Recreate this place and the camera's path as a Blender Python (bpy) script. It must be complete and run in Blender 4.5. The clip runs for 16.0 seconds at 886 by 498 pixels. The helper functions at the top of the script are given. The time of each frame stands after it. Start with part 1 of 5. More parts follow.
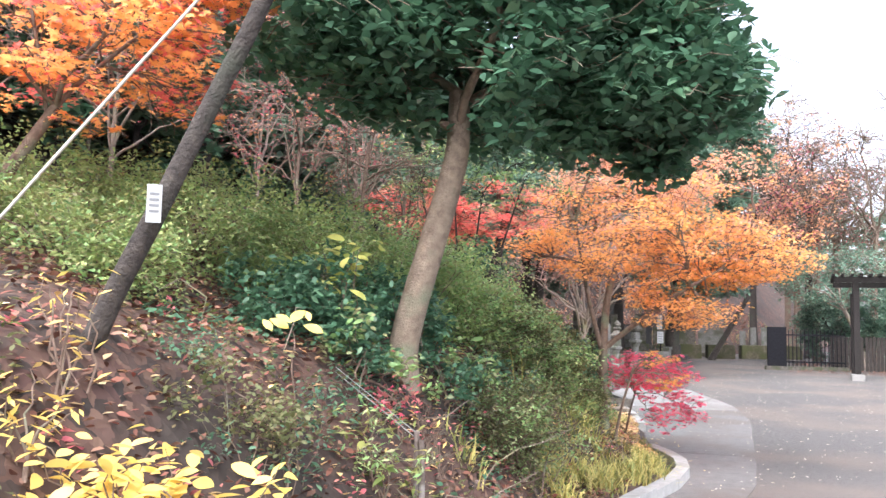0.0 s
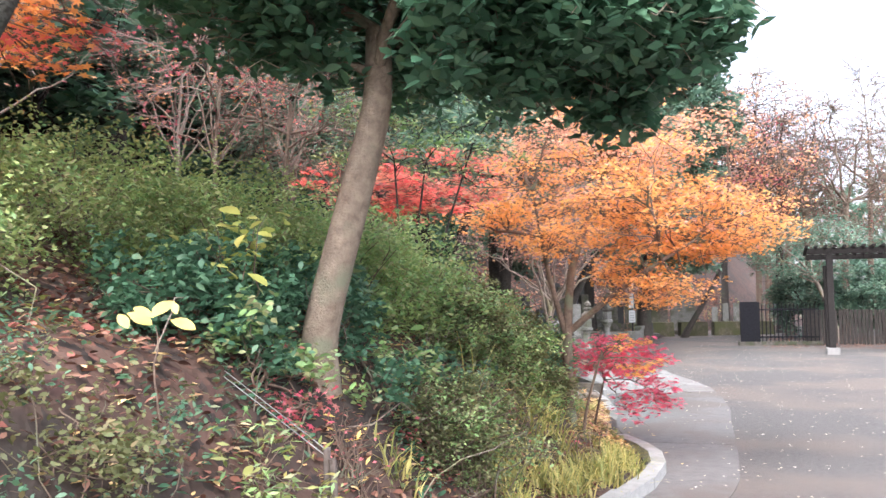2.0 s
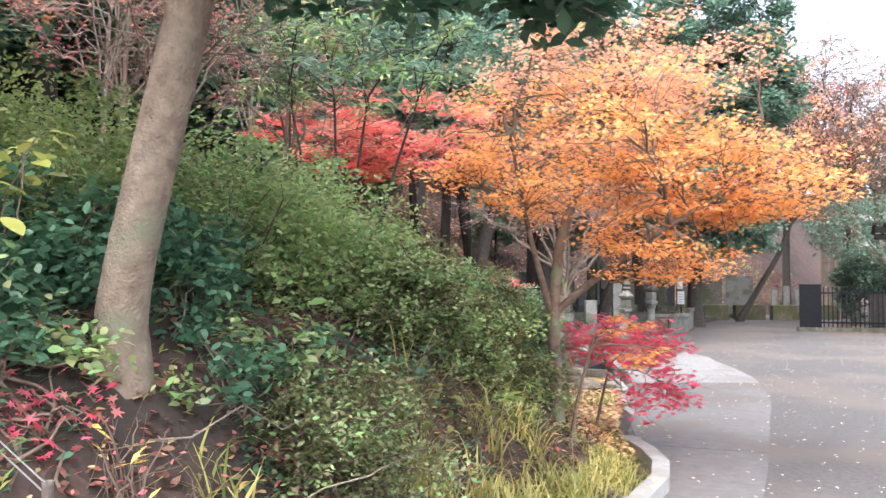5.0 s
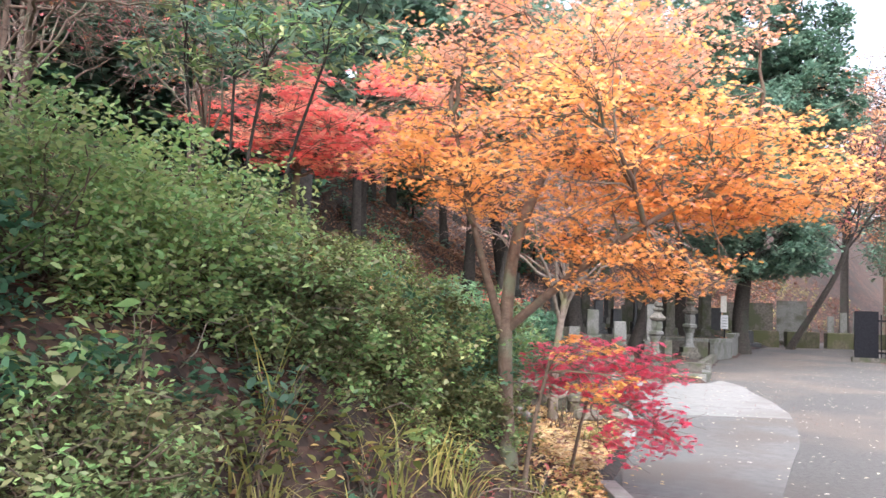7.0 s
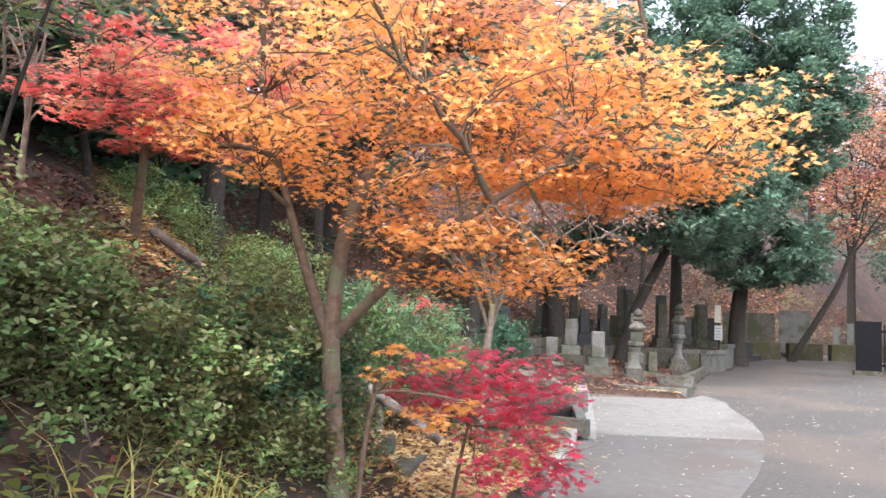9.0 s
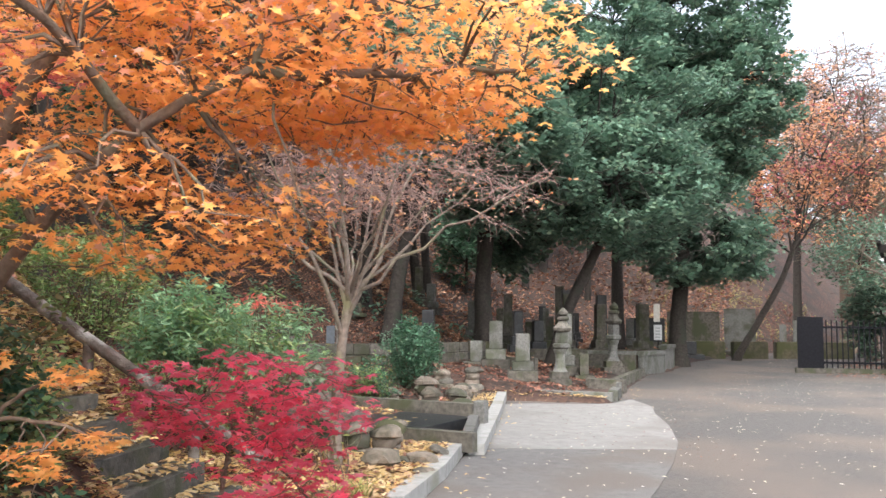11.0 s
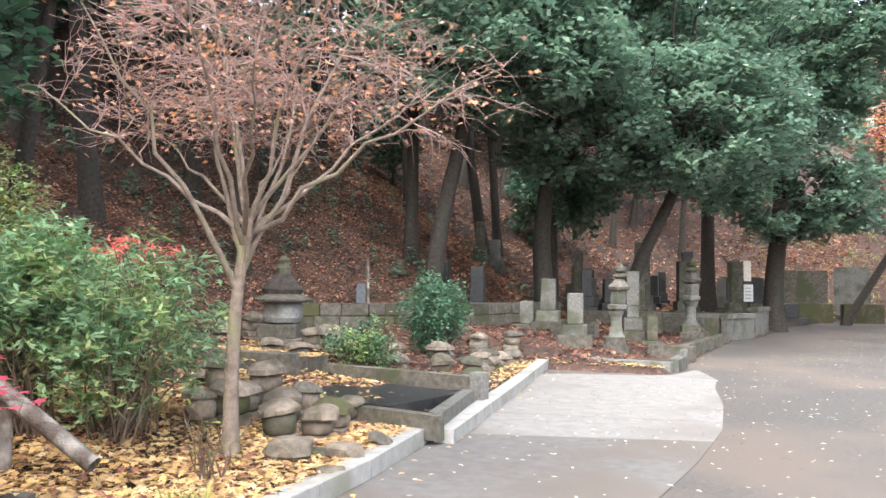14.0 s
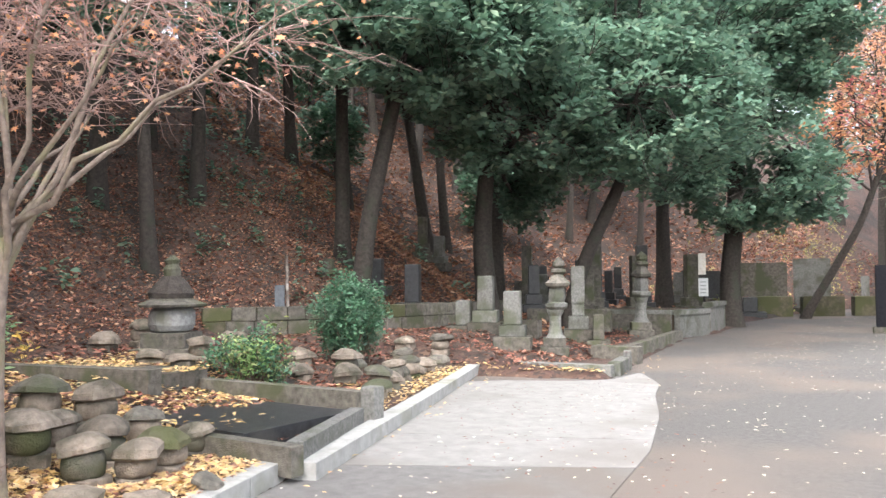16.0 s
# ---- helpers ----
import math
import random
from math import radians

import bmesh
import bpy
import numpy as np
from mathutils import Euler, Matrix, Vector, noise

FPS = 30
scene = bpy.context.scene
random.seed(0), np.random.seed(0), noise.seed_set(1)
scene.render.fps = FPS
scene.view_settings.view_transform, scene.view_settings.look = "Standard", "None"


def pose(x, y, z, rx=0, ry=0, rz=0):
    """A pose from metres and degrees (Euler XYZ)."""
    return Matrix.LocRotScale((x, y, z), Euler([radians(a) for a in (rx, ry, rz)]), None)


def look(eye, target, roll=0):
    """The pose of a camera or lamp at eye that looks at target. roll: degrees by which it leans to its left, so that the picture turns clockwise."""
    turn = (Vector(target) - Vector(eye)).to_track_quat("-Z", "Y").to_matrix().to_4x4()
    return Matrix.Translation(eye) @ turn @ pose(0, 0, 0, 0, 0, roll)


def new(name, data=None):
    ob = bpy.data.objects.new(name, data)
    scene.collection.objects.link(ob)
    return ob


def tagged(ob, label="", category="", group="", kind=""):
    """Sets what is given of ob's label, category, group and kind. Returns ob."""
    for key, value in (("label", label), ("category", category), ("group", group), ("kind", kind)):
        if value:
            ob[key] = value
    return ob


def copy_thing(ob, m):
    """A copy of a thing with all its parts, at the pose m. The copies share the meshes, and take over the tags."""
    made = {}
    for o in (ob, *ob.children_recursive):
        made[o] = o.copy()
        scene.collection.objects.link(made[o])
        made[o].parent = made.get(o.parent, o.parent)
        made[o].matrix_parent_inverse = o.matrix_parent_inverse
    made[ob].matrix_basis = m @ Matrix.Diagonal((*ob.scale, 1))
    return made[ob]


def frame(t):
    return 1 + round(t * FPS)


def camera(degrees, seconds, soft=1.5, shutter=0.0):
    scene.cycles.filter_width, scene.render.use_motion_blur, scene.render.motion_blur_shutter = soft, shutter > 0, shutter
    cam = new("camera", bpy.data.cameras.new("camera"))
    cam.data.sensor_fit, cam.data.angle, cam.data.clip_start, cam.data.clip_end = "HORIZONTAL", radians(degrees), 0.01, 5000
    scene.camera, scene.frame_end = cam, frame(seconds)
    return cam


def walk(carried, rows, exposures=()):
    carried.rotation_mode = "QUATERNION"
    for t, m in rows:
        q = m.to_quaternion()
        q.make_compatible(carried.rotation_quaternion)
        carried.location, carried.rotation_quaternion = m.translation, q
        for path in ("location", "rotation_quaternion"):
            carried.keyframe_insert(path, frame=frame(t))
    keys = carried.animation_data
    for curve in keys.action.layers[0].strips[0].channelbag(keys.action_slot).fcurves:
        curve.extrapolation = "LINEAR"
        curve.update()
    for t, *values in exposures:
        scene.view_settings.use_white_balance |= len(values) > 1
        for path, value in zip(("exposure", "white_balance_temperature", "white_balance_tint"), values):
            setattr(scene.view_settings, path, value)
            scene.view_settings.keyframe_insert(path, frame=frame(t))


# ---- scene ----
cam = camera(56.5, 16.0)
PATH = [
    (0, (0.011, 0.646, 1.784), (-0.836, 2.449, 1.962), 1.2),
    (0.5, (-0.081, 0.952, 1.773), (-0.844, 2.792, 1.948), 0.2),
    (1, (-0.081, 1.268, 1.792), (-0.83, 3.115, 1.954), -0.6),
    (1.5, (-0.09, 1.55, 1.81), (-0.923, 3.364, 1.934), -0.5),
    (2, (-0.171, 1.82, 1.796), (-0.958, 3.653, 1.938), -0.6),
    (2.5, (-0.168, 2.127, 1.766), (-1.021, 3.931, 1.894), -0.1),
    (3, (-0.184, 2.428, 1.734), (-1.084, 4.21, 1.85), 0.7),
    (3.5, (-0.175, 2.776, 1.721), (-1.056, 4.568, 1.829), 0.1),
    (6, (0.146, 4.503, 1.737), (-0.896, 6.208, 1.825), 1.5),
    (6.5, (0.188, 4.932, 1.715), (-0.973, 6.555, 1.852), 2.1),
    (7, (0.248, 5.412, 1.683), (-0.787, 7.118, 1.815), 1.9),
    (7.5, (0.35, 5.874, 1.67), (-0.607, 7.626, 1.795), 1.4),
    (8, (0.405, 6.338, 1.673), (-0.618, 8.053, 1.796), 1.6),
    (10.5, (0.888, 8.567, 1.614), (-0.188, 10.242, 1.808), 2.3),
    (11, (0.864, 9.098, 1.598), (-0.123, 10.828, 1.776), 0.6),
    (11.5, (0.948, 9.567, 1.615), (-0.101, 11.261, 1.787), 0.2),
    (12, (1.019, 9.951, 1.606), (0.066, 11.701, 1.772), -0.4),
    (12.5, (1.082, 10.35, 1.602), (-0.004, 12.023, 1.755), 0.4),
    (13, (1.018, 10.873, 1.569), (-0.149, 12.494, 1.675), 0.9),
    (13.5, (0.997, 11.332, 1.564), (-0.148, 12.969, 1.662), 0.4),
    (14, (0.967, 11.802, 1.529), (-0.242, 13.393, 1.612), 0.7),
    (14.5, (0.927, 12.238, 1.524), (-0.176, 13.904, 1.612), 0.7),
    (15, (0.892, 12.722, 1.492), (-0.174, 14.412, 1.577), 0.4),
    (15.5, (0.864, 13.081, 1.515), (-0.231, 14.753, 1.595), 0.0),
    (16, (0.788, 13.485, 1.521), (-0.362, 15.119, 1.603), -0.4),
]
walk(cam, [(t, look(eye, target, roll)) for t, eye, target, roll in PATH],
     [(0, 2.22, 6050, 15), (3.5, 2.2, 6050, 15), (6.5, 2.26, 6050, 14), (7.5, 2.1, 6050, 14), (8.0, 2.08, 6050, 14), (10.5, 1.88, 6350, 11), (11.5, 1.9, 6350, 11), (13.0, 2.27, 6300, 11), (16, 2.3, 6300, 11)])

# ---- light ----
world = bpy.data.worlds.new("sky")
scene.world = world
world.use_nodes = True
wn = world.node_tree.nodes
sky = wn.new("ShaderNodeTexSky")
sky.sky_type, sky.sun_disc = "NISHITA", False
sky.sun_elevation, sky.sun_rotation = radians(50), radians(150)
sky.air_density, sky.dust_density, sky.ozone_density = 1.0, 4.0, 1.0
soft_sky = wn.new("ShaderNodeHueSaturation")
soft_sky.inputs["Saturation"].default_value = 0.4
world.node_tree.links.new(sky.outputs[0], soft_sky.inputs["Color"])
world.node_tree.links.new(soft_sky.outputs[0], wn["Background"].inputs["Color"])
wn["Background"].inputs["Strength"].default_value = 0.15
sun = new("sun", bpy.data.lights.new("sun", "SUN"))
sun.data.energy, sun.data.angle, sun.data.color = 1.5, radians(30), (1.0, 0.98, 0.95)
sun.matrix_world = look((0, 0, 0), (0.35, 0.55, -1.0))

# ---- materials ----


def nodes_of(name):
    m = bpy.data.materials.new(name)
    m.use_nodes = True
    return m, m.node_tree.nodes, m.node_tree.links, m.node_tree.nodes["Principled BSDF"]


def surface(name, dark, light, scale=6.0, rough=0.85, bump=0.3, stain=None, stain_scale=1.2, stain_at=0.55, fine=60.0, per=0.0, metal=0.0, spec=0.4):
    """A worn surface: two tones of grain, an optional broad stain and fine relief, in world-sized noise."""
    m, n, l, p = nodes_of(name)
    co = n.new("ShaderNodeNewGeometry")
    a = n.new("ShaderNodeTexNoise")
    a.inputs["Scale"].default_value, a.inputs["Detail"].default_value, a.inputs["Roughness"].default_value = scale, 8, 0.65
    l.new(co.outputs["Position"], a.inputs["Vector"])
    ramp = n.new("ShaderNodeValToRGB")
    ramp.color_ramp.elements[0].position, ramp.color_ramp.elements[1].position = 0.32, 0.68
    ramp.color_ramp.elements[0].color, ramp.color_ramp.elements[1].color = (*dark, 1), (*light, 1)
    l.new(a.outputs["Fac"], ramp.inputs["Fac"])
    out = ramp.outputs["Color"]
    if stain:
        b = n.new("ShaderNodeTexNoise")
        b.inputs["Scale"].default_value, b.inputs["Detail"].default_value = stain_scale, 5
        l.new(co.outputs["Position"], b.inputs["Vector"])
        r2 = n.new("ShaderNodeValToRGB")
        r2.color_ramp.elements[0].position, r2.color_ramp.elements[1].position = stain_at - 0.08, stain_at + 0.08
        l.new(b.outputs["Fac"], r2.inputs["Fac"])
        mix = n.new("ShaderNodeMix")
        mix.data_type = "RGBA"
        l.new(r2.outputs["Color"], mix.inputs["Factor"])
        l.new(out, mix.inputs[6])
        mix.inputs[7].default_value = (*stain, 1)
        out = mix.outputs[2]
    if per:
        info = n.new("ShaderNodeObjectInfo")
        hs = n.new("ShaderNodeHueSaturation")
        mr = n.new("ShaderNodeMapRange")
        mr.inputs["To Min"].default_value, mr.inputs["To Max"].default_value = 1 - per, 1 + per
        l.new(info.outputs["Random"], mr.inputs["Value"])
        l.new(mr.outputs[0], hs.inputs["Value"])
        l.new(out, hs.inputs["Color"])
        out = hs.outputs[0]
    l.new(out, p.inputs["Base Color"])
    p.inputs["Roughness"].default_value, p.inputs["Metallic"].default_value = rough, metal
    p.inputs["Specular IOR Level"].default_value = spec
    c = n.new("ShaderNodeTexNoise")
    c.inputs["Scale"].default_value, c.inputs["Detail"].default_value = fine, 6
    l.new(co.outputs["Position"], c.inputs["Vector"])
    bm_ = n.new("ShaderNodeBump")
    bm_.inputs["Strength"].default_value, bm_.inputs["Distance"].default_value = bump, 0.02
    l.new(c.outputs["Fac"], bm_.inputs["Height"])
    l.new(bm_.outputs["Normal"], p.inputs["Normal"])
    return m


def leafy(name, colours, rough=0.5, through_light=0.35, gloss=0.4, vary=0.35):
    """Leaves: each one takes its own tone out of the list, and lets some light through."""
    m, n, l, p = nodes_of(name)
    geo = n.new("ShaderNodeNewGeometry")
    ramp = n.new("ShaderNodeValToRGB")
    el = ramp.color_ramp.elements
    while len(el) < len(colours):
        el.new(0.5)
    for k, c in enumerate(colours):
        el[k].position, el[k].color = k / (len(colours) - 1), (*c, 1)
    l.new(geo.outputs["Random Per Island"], ramp.inputs["Fac"])
    big = n.new("ShaderNodeTexNoise")
    big.inputs["Scale"].default_value, big.inputs["Detail"].default_value = 1.6, 3
    l.new(geo.outputs["Position"], big.inputs["Vector"])
    mr = n.new("ShaderNodeMapRange")
    mr.inputs["From Min"].default_value, mr.inputs["From Max"].default_value = 0.3, 0.7
    mr.inputs["To Min"].default_value, mr.inputs["To Max"].default_value = 1 - vary, 1 + vary
    l.new(big.outputs["Fac"], mr.inputs["Value"])
    hs = n.new("ShaderNodeHueSaturation")
    hs.inputs["Saturation"].default_value = 0.92
    l.new(mr.outputs[0], hs.inputs["Value"])
    l.new(ramp.outputs["Color"], hs.inputs["Color"])
    l.new(hs.outputs[0], p.inputs["Base Color"])
    p.inputs["Roughness"].default_value = rough
    p.inputs["Specular IOR Level"].default_value = gloss
    tr = n.new("ShaderNodeBsdfTranslucent")
    l.new(hs.outputs[0], tr.inputs["Color"])
    mix = n.new("ShaderNodeMixShader")
    mix.inputs["Fac"].default_value = through_light
    l.new(p.outputs[0], mix.inputs[1])
    l.new(tr.outputs[0], mix.inputs[2])
    l.new(mix.outputs[0], n["Material Output"].inputs["Surface"])
    return m


M_asphalt = surface("asphalt", (0.064, 0.06, 0.056), (0.116, 0.108, 0.1), 16, 0.85, 0.6, (0.13, 0.108, 0.092), 0.35, 0.53, 140)
M_concrete = surface("concrete", (0.175, 0.168, 0.158), (0.235, 0.226, 0.213), 5, 0.85, 0.25, (0.155, 0.142, 0.128), 0.6, 0.6, 90)
M_concrete_old = surface("older_concrete", (0.105, 0.1, 0.094), (0.155, 0.148, 0.14), 7, 0.85, 0.35, (0.12, 0.104, 0.09), 0.7, 0.55, 90)
M_kerb = surface("kerb_concrete", (0.23, 0.23, 0.215), (0.34, 0.335, 0.32), 7, 0.85, 0.3, (0.19, 0.19, 0.15), 1.4, 0.6, 90)
M_soil = surface("soil", (0.05, 0.034, 0.022), (0.13, 0.09, 0.06), 7, 0.95, 0.8, (0.1, 0.075, 0.05), 0.8, 0.5, 40)


def litter(name):
    """Soil under a mat of fallen leaves, each patch about a leaf wide."""
    m, n, l, p = nodes_of(name)
    co = n.new("ShaderNodeNewGeometry")
    warp = n.new("ShaderNodeTexNoise")
    warp.inputs["Scale"].default_value = 9
    l.new(co.outputs["Position"], warp.inputs["Vector"])
    add = n.new("ShaderNodeVectorMath")
    add.operation = "MULTIPLY_ADD"
    l.new(warp.outputs["Color"], add.inputs[0])
    add.inputs[1].default_value = (0.12, 0.12, 0.12)
    l.new(co.outputs["Position"], add.inputs[2])
    vo = n.new("ShaderNodeTexVoronoi")
    vo.inputs["Scale"].default_value = 15
    l.new(add.outputs[0], vo.inputs["Vector"])
    sep = n.new("ShaderNodeSeparateColor")
    l.new(vo.outputs["Color"], sep.inputs[0])
    ramp = n.new("ShaderNodeValToRGB")
    el = ramp.color_ramp.elements
    for k in range(4):
        el.new(0.5)
    for k, c in enumerate(((0.014, 0.01, 0.008), (0.036, 0.022, 0.016), (0.065, 0.033, 0.022), (0.09, 0.05, 0.035), (0.048, 0.021, 0.017), (0.13, 0.078, 0.052))):
        el[k].position, el[k].color = k / 5, (*c, 1)
    l.new(sep.outputs[0], ramp.inputs["Fac"])
    big = n.new("ShaderNodeTexNoise")
    big.inputs["Scale"].default_value, big.inputs["Detail"].default_value = 0.9, 6
    l.new(co.outputs["Position"], big.inputs["Vector"])
    cut = n.new("ShaderNodeValToRGB")
    cut.color_ramp.elements[0].position, cut.color_ramp.elements[1].position = 0.36, 0.56
    l.new(big.outputs["Fac"], cut.inputs["Fac"])
    mix = n.new("ShaderNodeMix")
    mix.data_type = "RGBA"
    l.new(cut.outputs["Color"], mix.inputs["Factor"])
    mix.inputs[6].default_value = (0.03, 0.022, 0.017, 1)
    l.new(ramp.outputs["Color"], mix.inputs[7])
    l.new(mix.outputs[2], p.inputs["Base Color"])
    p.inputs["Roughness"].default_value = 0.9
    bump = n.new("ShaderNodeBump")
    bump.inputs["Strength"].default_value, bump.inputs["Distance"].default_value = 0.5, 0.02
    l.new(vo.outputs["Distance"], bump.inputs["Height"])
    l.new(bump.outputs["Normal"], p.inputs["Normal"])
    return m


M_litter = litter("leaf_litter")
M_stone = surface("weathered_stone", (0.045, 0.042, 0.035), (0.15, 0.135, 0.112), 11, 0.9, 0.7, (0.06, 0.065, 0.035), 2.5, 0.56, 70, 0.3)
M_granite = surface("grey_granite", (0.08, 0.079, 0.072), (0.19, 0.187, 0.172), 24, 0.8, 0.4, (0.07, 0.075, 0.05), 2.2, 0.55, 120, 0.2)
M_palestone = surface("pale_granite", (0.17, 0.17, 0.165), (0.3, 0.3, 0.29), 20, 0.85, 0.5, (0.13, 0.13, 0.1), 3.0, 0.58, 100, 0.15)
M_darkstone = surface("dark_polished_stone", (0.014, 0.015, 0.016), (0.036, 0.037, 0.039), 14, 0.4, 0.1, (0.055, 0.055, 0.05), 2.0, 0.64, 90, 0.2)
M_tan = surface("tan_memorial_stone", (0.11, 0.09, 0.07), (0.27, 0.225, 0.18), 10, 0.9, 0.7, (0.07, 0.065, 0.045), 3.0, 0.57, 70, 0.3)
M_moss = surface("mossy_stone", (0.045, 0.042, 0.028), (0.12, 0.105, 0.072), 9, 0.95, 0.7, (0.055, 0.058, 0.024), 2.0, 0.5, 60, 0.25)
M_bark = surface("grey_bark", (0.12, 0.09, 0.065), (0.24, 0.19, 0.14), 13, 0.9, 0.7, (0.15, 0.15, 0.1), 3.0, 0.6, 60)
M_bark_dark = surface("dark_bark", (0.018, 0.015, 0.013), (0.06, 0.05, 0.042), 14, 0.95, 0.9, (0.034, 0.037, 0.026), 3.0, 0.64, 50)
M_bark_maple = surface("maple_bark", (0.09, 0.06, 0.045), (0.19, 0.135, 0.1), 16, 0.9, 0.5, (0.14, 0.15, 0.1), 4.0, 0.6, 70)
M_bark_pale = surface("pale_lichened_bark", (0.13, 0.1, 0.082), (0.27, 0.22, 0.18), 16, 0.9, 0.6, (0.2, 0.19, 0.11), 3.0, 0.6, 70)
M_twig = surface("pink_brown_twig", (0.22, 0.14, 0.12), (0.36, 0.25, 0.22), 12, 0.85, 0.2)
M_wood = surface("weathered_wood", (0.06, 0.046, 0.037), (0.15, 0.122, 0.104), 10, 0.9, 0.6, (0.33, 0.31, 0.28), 4.0, 0.62, 60)
M_iron = surface("black_painted_iron", (0.006, 0.006, 0.008), (0.016, 0.016, 0.019), 20, 0.8, 0.1, spec=0.1)
M_steel = surface("dark_brown_steel", (0.014, 0.012, 0.011), (0.03, 0.027, 0.025), 20, 0.8, 0.1, spec=0.1)
M_steelblue = surface("blue_grey_paint", (0.06, 0.07, 0.08), (0.11, 0.125, 0.14), 15, 0.6, 0.1)
M_white = surface("white_paint", (0.29, 0.3, 0.295), (0.38, 0.39, 0.385), 12, 0.7, 0.05)
M_ink = surface("grey_ink", (0.12, 0.125, 0.13), (0.18, 0.19, 0.19), 10, 0.7, 0.0)
M_rope = surface("pale_bamboo", (0.3, 0.28, 0.24), (0.45, 0.43, 0.38), 18, 0.6, 0.2)

L_orange = leafy("orange_maple_leaf", [(0.83, 0.36, 0.08), (0.85, 0.42, 0.09), (0.83, 0.37, 0.12), (0.85, 0.46, 0.1), (0.8, 0.34, 0.1)], 0.6, 0.8, vary=0.08)
L_pink = leafy("salmon_maple_leaf", [(0.694, 0.314, 0.168), (0.762, 0.381, 0.224), (0.717, 0.392, 0.269), (0.672, 0.28, 0.146)], 0.6, 0.55)
L_dusty = leafy("dusty_salmon_leaf", [(0.66, 0.27, 0.1), (0.7, 0.34, 0.14), (0.56, 0.3, 0.18), (0.66, 0.23, 0.08)], 0.7, 0.55)
L_red = leafy("crimson_maple_leaf", [(0.8, 0.045, 0.12), (0.86, 0.1, 0.2), (0.7, 0.035, 0.1), (0.88, 0.2, 0.3)], 0.5, 0.68)
# distance haze put into the leaf colour of the far autumn trees
L_haze = leafy("hazed_autumn_leaf", [(0.42, 0.27, 0.24), (0.48, 0.3, 0.24), (0.36, 0.26, 0.25), (0.55, 0.3, 0.2)], 0.8, 0.5)
L_scarlet = leafy("scarlet_leaf", [(0.78, 0.12, 0.1), (0.84, 0.22, 0.17), (0.7, 0.08, 0.08), (0.84, 0.32, 0.2)], 0.6, 0.6)
L_dullred = leafy("dull_red_leaf", [(0.46, 0.09, 0.11), (0.56, 0.13, 0.16), (0.46, 0.16, 0.12), (0.36, 0.07, 0.08)], 0.7, 0.5)
L_yellowgreen = leafy("broad_yellow_green_leaf", [(0.42, 0.42, 0.08), (0.5, 0.5, 0.12), (0.3, 0.37, 0.07), (0.56, 0.5, 0.12)], 0.5, 0.45)
L_yellow = leafy("yellow_leaf", [(0.7, 0.47, 0.06), (0.8, 0.58, 0.12), (0.6, 0.47, 0.08), (0.76, 0.5, 0.14)], 0.5, 0.4)
L_lime = leafy("yellow_green_leaf", [(0.125, 0.172, 0.035), (0.218, 0.226, 0.047), (0.094, 0.148, 0.035), (0.312, 0.257, 0.062)], 0.5, 0.35)
L_azalea = leafy("azalea_leaf", [(0.132, 0.252, 0.078), (0.24, 0.396, 0.12), (0.168, 0.312, 0.102), (0.372, 0.456, 0.168), (0.288, 0.264, 0.132), (0.156, 0.276, 0.12)], 0.5, 0.42)
L_azalea_light = leafy("light_azalea_leaf", [(0.2, 0.3, 0.08), (0.3, 0.4, 0.12), (0.36, 0.42, 0.15), (0.24, 0.33, 0.1), (0.32, 0.3, 0.13)], 0.5, 0.45)
L_olive = leafy("olive_leaf", [(0.087, 0.101, 0.037), (0.138, 0.145, 0.051), (0.101, 0.123, 0.043), (0.188, 0.145, 0.065)], 0.55, 0.4)
L_dark = leafy("glossy_evergreen_leaf", [(0.046, 0.127, 0.069), (0.075, 0.184, 0.098), (0.057, 0.149, 0.081), (0.127, 0.241, 0.127)], 0.42, 0.4, 0.45)
L_wood = leafy("woodland_evergreen_leaf", [(0.08, 0.16, 0.11), (0.135, 0.235, 0.155), (0.1, 0.195, 0.13), (0.24, 0.34, 0.22)], 0.42, 0.5, 0.5)
L_nandina = leafy("nandina_leaf", [(0.13, 0.26, 0.13), (0.221, 0.39, 0.195), (0.169, 0.325, 0.169), (0.312, 0.468, 0.247)], 0.45, 0.4)
L_brown = leafy("fallen_brown_leaf", [(0.13, 0.055, 0.038), (0.25, 0.1, 0.06), (0.07, 0.036, 0.026), (0.36, 0.19, 0.12), (0.24, 0.06, 0.045)], 0.8, 0.1, 0.2)
L_bankleaf = leafy("darker_fallen_leaf", [(0.08, 0.034, 0.024), (0.16, 0.062, 0.038), (0.05, 0.025, 0.018), (0.26, 0.14, 0.09), (0.17, 0.04, 0.03)], 0.8, 0.1, 0.2)
L_hill = leafy("russet_hill_leaf", [(0.32, 0.13, 0.07), (0.44, 0.21, 0.11), (0.2, 0.08, 0.05), (0.52, 0.32, 0.19), (0.36, 0.12, 0.07)], 0.8, 0.15, 0.2)
L_dry = leafy("dry_curled_leaf", [(0.4, 0.2, 0.14), (0.52, 0.3, 0.22), (0.34, 0.15, 0.11), (0.56, 0.38, 0.26)], 0.7, 0.4)
L_fallen = leafy("fallen_yellow_leaf", [(0.6, 0.37, 0.1), (0.7, 0.5, 0.2), (0.44, 0.24, 0.08), (0.7, 0.56, 0.3), (0.5, 0.27, 0.12)], 0.7, 0.2, 0.2)
L_pale = leafy("fallen_pale_leaf", [(0.5, 0.46, 0.36), (0.56, 0.5, 0.34), (0.36, 0.3, 0.23), (0.62, 0.6, 0.52)], 0.7, 0.1, 0.2)
